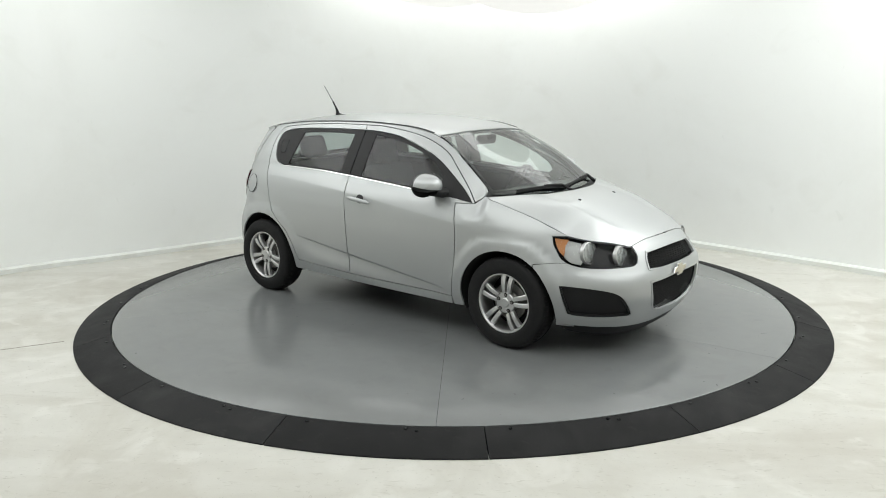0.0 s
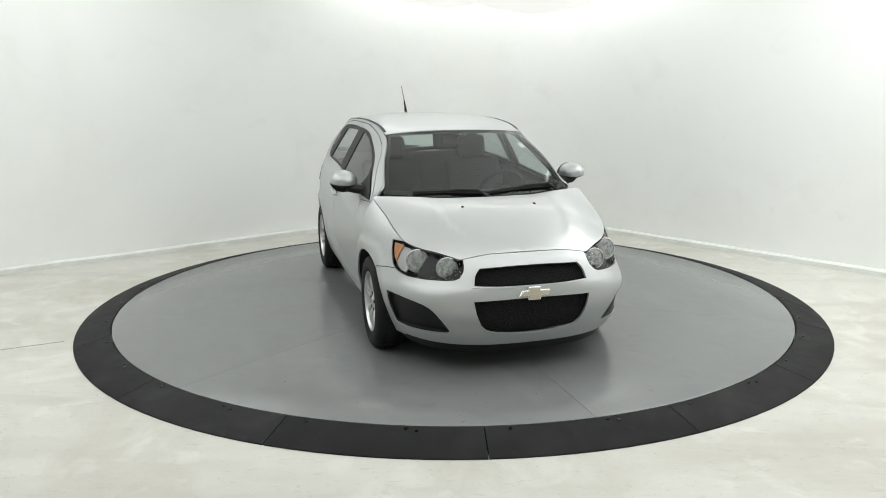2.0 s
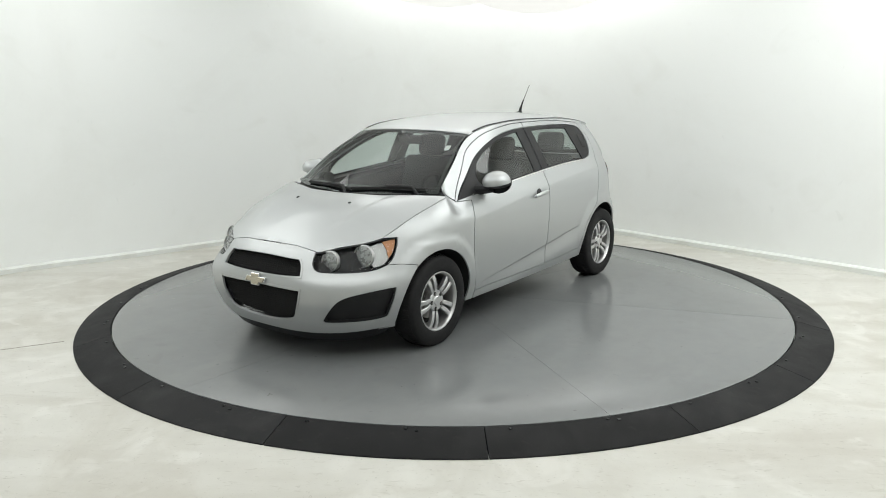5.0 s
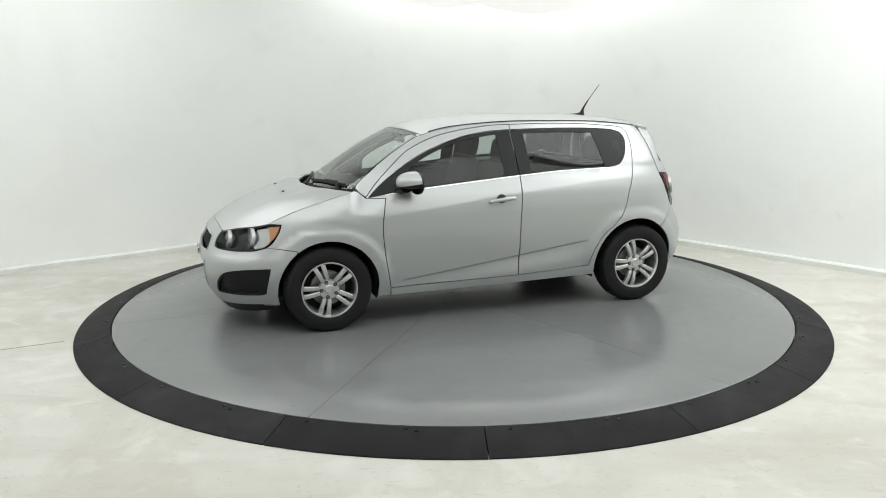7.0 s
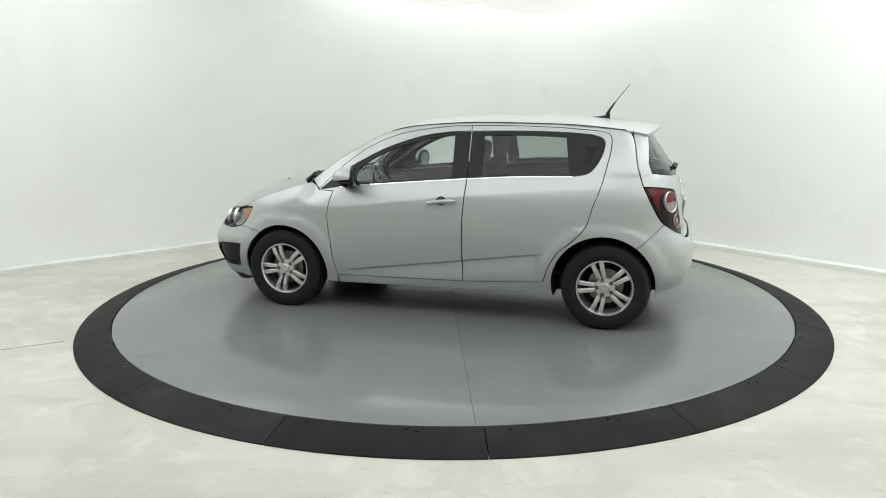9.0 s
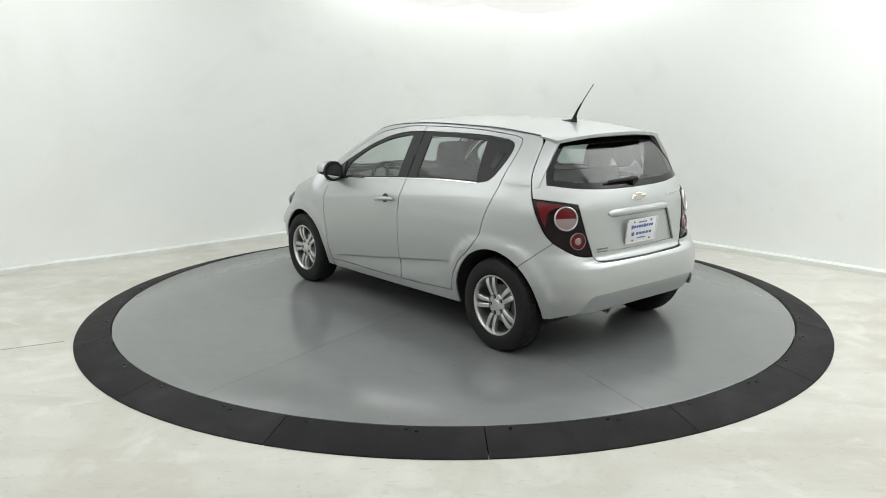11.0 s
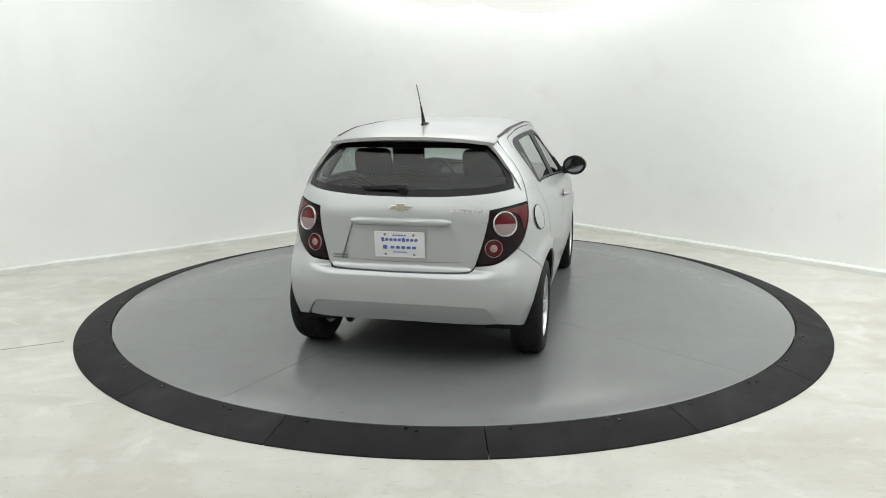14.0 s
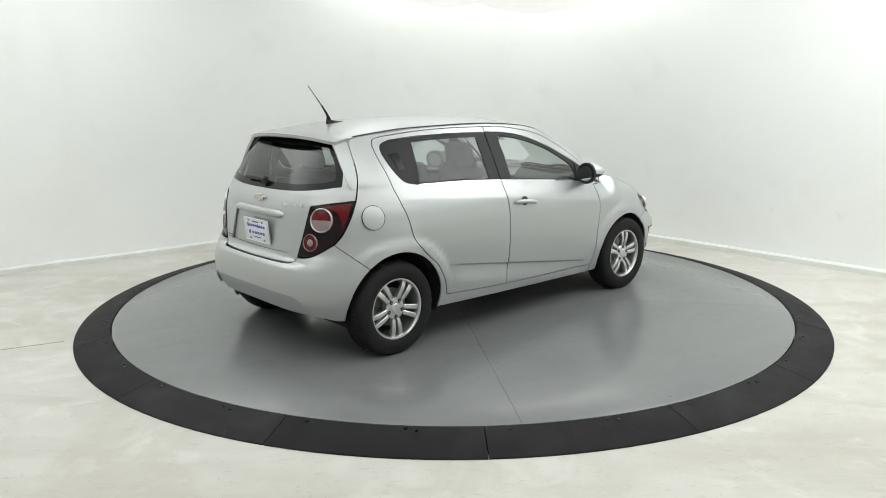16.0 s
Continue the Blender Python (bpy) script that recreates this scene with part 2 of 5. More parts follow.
WALL = wear(material("white_painted_wall", (0.87, 0.885, 0.87), 0.7, var=0.012, scale=1.2, bump=0.06, bump_scale=120, var2=0.5, scale2=0.75, tint2=(0.80, 0.81, 0.785)),
            [(1.5, 7, (1, 1, 1.6), 0.60, 0.74, 0.16, (0.70, 0.70, 0.655)), (14, 3, (1, 1, 0.5), 0.70, 0.76, 0.14, (0.66, 0.68, 0.65))])
FLOOR = wear(material("pale_sealed_concrete", (0.57, 0.56, 0.515), 0.42, var=0.07, scale=9, bump=0.12, bump_scale=60, var2=0.75, scale2=0.75, tint2=(0.40, 0.375, 0.315)),
             [(1.1, 7, (0.45, 2.4, 1), 0.50, 0.72, 0.55, (0.42, 0.395, 0.34)), (2.6, 8, (1, 1, 1), 0.56, 0.66, 0.45, (0.68, 0.67, 0.63)),
              (26, 3, (0.5, 1.3, 1), 0.62, 0.72, 0.38, (0.36, 0.34, 0.29)), (70, 2, (1, 1, 1), 0.68, 0.73, 0.55, (0.30, 0.28, 0.24))])
JOINT = material("joint_filler", (0.30, 0.28, 0.24), 0.8, var=0.3, scale=30)
CEILING = material("white_ceiling", (0.82, 0.82, 0.82), 0.9, var=0.02, scale=2)
SHADE = material("glowing_fabric_shade", (0.8, 0.8, 0.78), 0.9, emit=((1.0, 0.985, 0.96), 0.62))
CURB = material("white_curb", (0.76, 0.78, 0.75), 0.6, var=0.06, scale=9, bump=0.1, bump_scale=90, var2=0.5, scale2=3.0, tint2=(0.62, 0.60, 0.54))
DISC = wear(material("grey_painted_turntable", (0.180, 0.187, 0.187), 0.20, var=0.05, scale=9, bump=0.03, bump_scale=40, var2=0.35, scale2=1.6, tint2=(0.150, 0.155, 0.153)),
            [(1.3, 8, (0.5, 2.0, 1), 0.54, 0.70, 0.35, (0.205, 0.212, 0.21)), (23, 2, (1, 0.7, 1), 0.745, 0.765, 0.6, (0.07, 0.068, 0.062)), (5, 8, (1, 1, 1), 0.60, 0.70, 0.25, (0.15, 0.152, 0.148))])
RAMP = wear(material("black_rubber_ramp", (0.014, 0.014, 0.0145), 0.8, spec=0.22, var=0.25, scale=7, bump=0.25, bump_scale=260),
            [(2.4, 8, (1, 1, 1), 0.52, 0.70, 0.5, (0.030, 0.030, 0.030)), (16, 5, (1, 1, 1), 0.60, 0.72, 0.35, (0.036, 0.035, 0.033))])



def vary_by_piece(m, low, high):
    """Give alike pieces slightly different tones."""
    nt = m.node_tree
    b = nt.nodes["Principled BSDF"]
    old = b.inputs["Base Color"].links[0].from_socket
    info = nt.nodes.new("ShaderNodeObjectInfo")
    mr = nt.nodes.new("ShaderNodeMapRange")
    mr.inputs[3].default_value, mr.inputs[4].default_value = low, high
    sc = nt.nodes.new("ShaderNodeVectorMath")
    sc.operation = "SCALE"
    nt.links.new(info.outputs["Random"], mr.inputs[0])
    nt.links.new(old, sc.inputs[0])
    nt.links.new(mr.outputs[0], sc.inputs["Scale"])
    nt.links.new(sc.outputs[0], b.inputs["Base Color"])


vary_by_piece(RAMP, 0.75, 1.45)
vary_by_piece(DISC, 0.95, 1.05)


def plan_run(pts, n=14):
    return [tuple(p) for p in curve(pts, n)]


WALL_PLAN = plan_run([(0, -8.6), (-4.5, -8.0), (-7.3, -5.0), (-7.0, -1.6), (-4.47, 0.97), (-3.63, 1.63), (-2.76, 2.37), (-2.09, 2.94), (-1.40, 3.46),
                      (-0.45, 4.08), (0.50, 4.26), (1.4, 3.74), (1.81, 3.31), (2.38, 2.69), (3.11, 1.89), (4.14, 0.76), (6.6, -2.0), (7.0, -5.2), (4.5, -8.0), (0, -8.6)])


def offset_plan(P, d):
    n = len(P)
    out = []
    for i in range(n - 1):
        a, b = np.array(P[i - 1 if i else n - 2]), np.array(P[i + 1])
        t = (b - a) / (np.hypot(*(b - a)) + 1e-9)
        out.append((P[i][0] - t[1] * d, P[i][1] + t[0] * d))
    return out


def strip_wall(name, P, profile, mat):
    """Sweep a closed profile of (out, height) along the plan."""
    rings = [offset_plan(P, d) for d, _ in profile]
    n, k = len(rings[0]), len(profile)
    verts = [(*rings[j][i], profile[j][1]) for i in range(n) for j in range(k)]
    faces = [(i * k + j, i * k + (j + 1) % k, ((i + 1) % n) * k + (j + 1) % k, ((i + 1) % n) * k + j) for i in range(n) for j in range(k)]
    bm = bmesh.new()
    V = [bm.verts.new(v) for v in verts]
    for fc in faces:
        bm.faces.new([V[i] for i in fc])
    return part(name, bm, mat, smooth=35)


def build_room():
    s = -1 if area2([np.array(p) for p in WALL_PLAN[:-1]]) > 0 else 1
    w = strip_wall("wall_curved", WALL_PLAN, [(0, FLOOR_Z), (0, CEIL), (s * 0.15, CEIL), (s * 0.15, FLOOR_Z)], WALL)
    tagged(w, "smooth white painted studio wall with rounded corners", "wall", kind="structure")
    i = -s
    c = strip_wall("baseboard", WALL_PLAN, [(i * 0.002, FLOOR_Z), (i * 0.05, FLOOR_Z), (i * 0.05, FLOOR_Z + 0.046), (i * 0.035, FLOOR_Z + 0.060), (i * 0.002, FLOOR_Z + 0.064)], CURB)
    tagged(c, "low white curb along the foot of the wall", "baseboard", kind="structure")
    bm = bmesh.new()
    box(bm, (17, 16, 0.1), pose(0, -2, FLOOR_Z - 0.05))
    tagged(part("floor", bm, FLOOR), "pale sealed concrete floor with faint stains", "floor", kind="structure")
    bm = bmesh.new()
    box(bm, (2.8, 0.007, 0.003), pose(-4.05, -1.77, FLOOR_Z + 0.0005, 0, 0, 27.5))
    tagged(part("floor_joint", bm, JOINT), "thin dark joint across the concrete floor", "trim", kind="structure")
    bm = bmesh.new()
    box(bm, (17, 16, 0.1), pose(0, -2, CEIL + 0.05))
    tagged(part("ceiling", bm, CEILING), "plain white studio ceiling", "ceiling", kind="structure")


def hanging_lamp(x, y, z, r, h):
    top = tagged(new("ceiling_lamp"), "round white fabric lamp hanging from the ceiling", "ceiling lamp", "ceiling lamps")
    bm = bmesh.new()
    lathe(bm, [(0.0005, z)] + [(r * math.sin(radians(a)), z + h * (1 - math.cos(radians(a)))) for a in range(8, 97, 8)] + [(0.0005, z + h * 1.05)], pose(x, y, 0), 48)
    part("shade", bm, SHADE, top, "white fabric shade", 50)
    bm = bmesh.new()
    tube(bm, [(x, y, z + h), (x, y, CEIL)], 0.008, 8)
    part("rod", bm, CURB, top)


def turntable():
    top = tagged(new("turntable"), "round grey painted rotating platform under the car", "turntable")
    bm = bmesh.new()
    lathe(bm, [(0.0005, -0.004), (DISC_R - 0.02, -0.004), (DISC_R - 0.02, -STEP + 0.001), (0.0005, -STEP + 0.001)], seg=120)
    part("platform_base", bm, CAVITY, top)
    cuts = (0.0, 54.0, 108.0, 163.0, 235.0, 307.0, 360.0)
    for a0, a1 in zip(cuts, cuts[1:]):
        bm = bmesh.new()
        g, n = 0.0011, 48
        rings = []
        for i in range(n + 1):
            a = radians(a0 + (a1 - a0) * i / n)
            row = []
            for r, z in ((0.02, -0.0035), (0.02, 0), (0.7, 0), (1.4, 0), (2.1, 0), (DISC_R - 0.010, 0), (DISC_R - 0.004, -0.003), (DISC_R - 0.004, -STEP + 0.002)):
                b = a + (g / r if i == 0 else -g / r if i == n else 0)
                row.append(bm.verts.new((r * math.cos(b), r * math.sin(b), z)))
            rings.append(row)
        for p, q in zip(rings, rings[1:]):
            for j in range(7):
                bm.faces.new((p[j], q[j], q[j + 1], p[j + 1]))
        for row, s in ((rings[0], 1), (rings[-1], -1)):
            low = [bm.verts.new((v.co.x, v.co.y, -0.0035)) for v in row[1:6]]
            for j in range(4):
                bm.faces.new((row[1 + j], row[2 + j], low[j + 1], low[j])[::s])
        part("platform_panel", bm, DISC, top, "grey painted steel sector")
    return top


def ramp_piece(a0, a1):
    bm = bmesh.new()
    n = max(2, round((a1 - a0) / 3))
    g = 0.05
    prof = [(DISC_R + 0.004, FLOOR_Z), (DISC_R + 0.004, -0.004), (DISC_R + 0.012, 0.001), (DISC_R + 0.03, 0.0), (RAMP_R - 0.006, FLOOR_Z + 0.012), (RAMP_R, FLOOR_Z + 0.007), (RAMP_R, FLOOR_Z)]
    rings = []
    for k in range(n + 1):
        a = radians(a0 + g + (a1 - a0 - 2 * g) * k / n)
        rings.append([bm.verts.new((r * math.cos(a), r * math.sin(a), z)) for r, z in prof])
    for p, q in zip(rings, rings[1:]):
        for i in range(len(prof)):
            j = (i + 1) % len(prof)
            bm.faces.new((p[i], q[i], q[j], p[j]))
    bm.faces.new(rings[0])
    bm.faces.new(rings[-1][::-1])
    return bm


# ---- the car's body surface: x forward, y to its left, z up from the disc ----
XA, XB = 1.0, -0.9
nose_x = spline([(0.12, 1.98), (0.2, 2.035), (0.3, 2.085), (0.42, 2.11), (0.52, 2.11), (0.60, 2.085), (0.68, 2.045), (0.745, 1.985), (0.83, 1.93), (1.0, 1.8)])
nose_n = spline([(0.15, 3.2), (0.48, 3.7), (0.6, 3.0), (0.7, 2.65), (0.8, 2.6), (1.0, 2.6)])
tail_x = spline([(0.2, -1.79), (0.3, -1.835), (0.42, -1.868), (0.52, -1.87), (0.60, -1.858), (0.628, -1.835), (0.650, -1.79), (0.75, -1.785), (0.95, -1.765), (1.06, -1.725), (1.2, -1.635), (1.38, -1.50), (1.5, -1.4)])
tail_round = spline([(0.2, -1.79), (0.3, -1.835), (0.42, -1.868), (0.52, -1.87), (0.60, -1.852), (0.66, -1.825), (0.71, -1.80), (0.78, -1.785), (0.95, -1.765), (1.06, -1.725), (1.2, -1.635), (1.38, -1.50), (1.5, -1.4)])
tail_n = spline([(0.2, 4.6), (0.5, 4.6), (0.68, 4.2), (0.8, 3.9), (1.0, 3.9), (1.12, 4.2), (1.25, 5.6), (1.38, 7.5), (1.45, 8.0)])
half_w = spline([(0.15, 0.77), (0.22, 0.80), (0.30, 0.826), (0.42, 0.842), (0.56, 0.854), (0.70, 0.862), (0.80, 0.863), (0.92, 0.850), (1.0, 0.828), (1.06, 0.806), (1.2, 0.74)])
shoulder_z = spline([(0.85, 0.815), (0.566, 0.848), (-0.112, 0.931), (-1.02, 1.007), (-1.3, 1.02)])
hood_edge = spline([(0.95, 1.02), (1.05, 1.0), (1.3, 0.928), (1.5, 0.862), (1.6, 0.818), (1.66, 0.788), (1.76, 0.765), (1.85, 0.748), (1.90, 0.733), (1.93, 0.722), (1.951, 0.714), (1.964, 0.728), (1.975, 0.744), (2.05, 0.752)])
hood_mid = spline([(1.2, 1.005), (1.3, 0.995), (1.4, 0.982), (1.5, 0.962), (1.64, 0.917), (1.8, 0.85), (1.9, 0.802), (1.975, 0.755), (1.99, 0.745)])
rail_z = spline([(1.05, 1.005), (0.85, 1.165), (0.65, 1.292), (0.45, 1.385), (0.2, 1.435), (-0.3, 1.462), (-0.9, 1.452), (-1.3, 1.418), (-1.6, 1.375)])
rail_y = spline([(1.05, 0.69), (0.8, 0.625), (0.5, 0.548), (0.2, 0.553), (-0.3, 0.565), (-1.0, 0.555), (-1.3, 0.545), (-1.6, 0.525)])
roll_w = spline([(0.9, 0.075), (1.3, 0.085), (1.6, 0.03), (1.85, 0.0), (2.1, 0.0)])
belt_z = spline([(1.0, 0.94), (0.648, 0.988), (-0.233, 1.058), (-1.004, 1.100), (-1.3, 1.115)])
WHEEL_X, WHEEL_Z = 1.2625, 0.310
ARCH = ((1.258, 0.302, 0.362), (-1.245, 0.316, 0.368))


def smooth(t):
    t = min(1.0, max(0.0, t))
    return t * t * (3 - 2 * t)


def half_width(x, z):
    """Half the body's width before its ends round off."""
    plan = 1 - 0.012 * (x / 1.2) ** 2
    zb = 1.03 - 0.055 * x - 0.13 * smooth((x - 0.62) / 0.38)
    w = half_w(min(z, zb)) * plan
    # shoulder line, rising to the rear
    if -1.45 < x < 1.25:
        d = min(z, zb) - shoulder_z(x)
        w -= 0.22 * (d + math.sqrt(d * d + 0.00006)) / 2 * smooth((1.25 - x) / 0.35) * smooth((x + 1.45) / 0.45)
    # the crease low on the doors
    zl = 0.334 + (0.70 - x) * 0.134
    if -0.85 < x < 0.75:
        d = zl - z
        a = smooth((0.75 - x) / 0.12) * smooth((x + 0.85) / 0.25)
        w -= a * 0.015 * smooth((d + 0.009) / 0.018) * smooth((0.15 - d) / 0.14)
    for ax, az, ar in ARCH:
        r = math.hypot(x - ax, z - az)
        w += 0.017 * smooth((ar + 0.125 - r) / 0.07) * smooth((z - 0.25) / 0.2) * smooth((0.80 - z) / 0.1)
    if x > 0.78:
        zt = hood_edge(x)
        w -= smooth((x - 0.78) / 0.40) * roll_w(x) * max(0.0, min(1.2, (z - zt + 0.20) / 0.20)) ** 2.4
    if z > zb and x < 1.2:
        zr = rail_z(x)
        t = min(1.15, (z - zb) / max(0.03, zr - zb))
        w = w + (rail_y(x) - w) * t ** (1.08 + 0.22 * smooth((-0.8 - x) / 0.6)) * smooth((1.12 - x) / 0.14)
    return w


def skin(s, z):
    """The body's side: s from 0 at the nose, 1 to 2 along the flank, to 3 at the tail's middle; below 0 and past 3 the other side."""
    if s < 0:
        p = skin(-s, z)
        return (p[0], -p[1], p[2])
    if s > 3:
        p = skin(6 - s, z)
        return (p[0], -p[1], p[2])
    if s < 1:
        n, a, e = nose_n(z), s * math.pi / 2, nose_x(z)
        c, d = math.cos(a), math.sin(a)
        k = (abs(c) ** n + abs(d) ** n) ** (-1 / n)
        x = XA + (e - XA) * c * k
        return (x, half_width(x, z) * d * k, z)
    if s <= 2:
        x = XA + (XB - XA) * (s - 1)
        return (x, half_width(x, z), z)
    n, a, e = tail_n(z), (3 - s) * math.pi / 2, tail_round(z)
    e += (tail_x(z) - e) * smooth((s - 2.58) / 0.12)
    c, d = math.cos(a), math.sin(a)
    k = (abs(c) ** n + abs(d) ** n) ** (-1 / n)
    x = XB + (e - XB) * c * k
    return (x, half_width(x, z) * d * k, z)


def gate_skin(s, z):
    """The tail above the bumper, without the bumper's swell."""
    t = s if s <= 3 else 6 - s
    if t <= 2:
        return skin(s, z)
    n, a, e = tail_n(z), (3 - t) * math.pi / 2, tail_x(z)
    c, d = math.cos(a), math.sin(a)
    k = (abs(c) ** n + abs(d) ** n) ** (-1 / n)
    x = XB + (e - XB) * c * k
    y = half_width(x, z) * d * k
    return (x, y if s <= 3 else -y, z)


def solve(f, lo, hi):
    a = f(lo)
    for _ in range(40):
        m = (lo + hi) / 2
        b = f(m)
        if (a > 0) == (b > 0):
            lo = m
        else:
            hi = m
    return (lo + hi) / 2


def kx(x, z):
    """The place on the skin by x and height, on the left flank."""
    if XB <= x <= XA:
        return (1 + (x - XA) / (XB - XA), z)
    if x > XA:
        return (solve(lambda s: skin(s, z)[0] - x, 0, 1), z)
    return (solve(lambda s: skin(s, z)[0] - x, 2, 3), z)


def kf(y, z):
    return (math.copysign(solve(lambda s: skin(s, z)[1] - abs(y), 0, 1), y), z)


def kr(y, z):
    s = solve(lambda s: skin(s, z)[1] - abs(y), 3, 2)
    return (s if y >= 0 else 6 - s, z)


def mirror_run(run, tail=False):
    return [((6 - p[0]) if tail else -p[0], p[1]) for p in run[::-1]]


def arch_run(k, a0, a1, n=10):
    ax, az, ar = ARCH[k]
    return [kx(ax + ar * math.cos(radians(a0 + (a1 - a0) * i / n)), az + ar * math.sin(radians(a0 + (a1 - a0) * i / n))) for i in range(n + 1)]


def hood_skin(x, y):
    e = hood_edge(x)
    s = solve(lambda q: skin(q, e)[0] - x, 0, 1)
    ye = max(0.02, skin(s, e)[1])
    t = min(1.2, abs(y) / ye)
    rib = 0.010 * smooth((t - 0.52) / 0.10) * smooth((1.0 - t) / 0.3) * smooth((1.9 - x) / 0.2)
    return (x, y, e + (hood_mid(x) - e) * (1 - t ** 2.6) + rib)


def screen_skin(w, v):
    xe = 1.05 - 0.58 * w
    xc = 1.245 - 0.742 * w
    zc = 0.985 + 0.422 * w
    k = 1 - abs(v) ** 2.2
    return (xe + (xc - xe) * k, v * rail_y(xe), rail_z(xe) + (zc - rail_z(xe)) * k)


def roof_skin(x, y):
    t = min(1.1, abs(y) / rail_y(x))
    crown = 0.034 + 0.014 * smooth((0.5 - x) / 0.5)
    return (x, y, rail_z(x) + (crown + 0.012 * smooth((x - 0.2) / 0.3)) * (1 - t ** 2.4))


def door_front_edge():
    return [kx(0.806, 0.283), kx(0.845, 0.50), kx(0.866, 0.735), kx(0.85, 0.86), kx(0.83, 0.945)]


SEAM_TOP = [(0.965, 0.955), (0.852, 1.072), (0.72, 1.185), (0.585, 1.279), (0.34, 1.376), (-0.01, 1.432), (-0.225, 1.442)]
SEAM_TOP_R = [(-0.225, 1.442), (-0.6, 1.443), (-0.976, 1.426), (-1.15, 1.411), (-1.235, 1.393), (-1.262, 1.355)]
DOOR_REAR = [(-1.262, 1.355), (-1.263, 1.29), (-1.235, 1.136), (-1.19, 0.97), (-1.163, 0.90), (-1.116, 0.751), (-1.02, 0.64), (-0.925, 0.558), (-0.86, 0.45), (-0.819, 0.327)]
B_LINE = [(-0.225, 1.442), (-0.234, 1.07), (-0.214, 0.713), (-0.213, 0.297)]
DLO_F = [[(0.935, 0.962), (0.82, 1.058), (0.65, 1.165), (0.45, 1.266), (0.19, 1.353), (-0.024, 1.390), (-0.222, 1.403)], [(-0.222, 1.403), (-0.231, 1.066)], [(-0.231, 1.066), (0.2, 1.032), (0.648, 0.994), (0.935, 0.962)]]
DLO_R = [[(-0.229, 1.402), (-0.6, 1.405), (-0.95, 1.397), (-1.12, 1.384)], [(-1.12, 1.384), (-1.195, 1.358), (-1.215, 1.30), (-1.175, 1.19), (-1.112, 1.122), (-1.006, 1.098)], [(-1.006, 1.098), (-0.6, 1.088), (-0.238, 1.066)], [(-0.238, 1.066), (-0.229, 1.402)]]
PANE_F = [[(0.66, 1.005), (0.63, 1.125), (0.45, 1.238), (0.19, 1.327), (-0.024, 1.364), (-0.10, 1.372)], [(-0.10, 1.372), (-0.115, 1.07)], [(-0.115, 1.07), (0.2, 1.044), (0.66, 1.005)]]
PANE_R = [[(-0.33, 1.375), (-0.6, 1.378), (-0.935, 1.368)], [(-0.935, 1.368), (-0.985, 1.112)], [(-0.985, 1.112), (-0.6, 1.103), (-0.345, 1.085)], [(-0.345, 1.085), (-0.33, 1.375)]]


def on_flank(runs):
    return loop(*[[kx(*p) for p in r] for r in runs])


CREASE = [kx(0.74 - 0.02 * i, 0.334 + (0.70 - 0.74 + 0.02 * i) * 0.134 + dz) for i in range(80) for dz in (0.016, 0.009, 0.004, 0.0, -0.004, -0.009, -0.018)] + [kx(0.95 - 0.02 * i, shoulder_z(0.95 - 0.02 * i) + dz) for i in range(108) for dz in (0.024, 0.012, 0.005, 0.0, -0.005, -0.012, -0.024)]


LAMP_BACK = [kx(1.57, 0.786), kx(1.60, 0.715), kx(1.64, 0.66), kx(1.685, 0.628)]


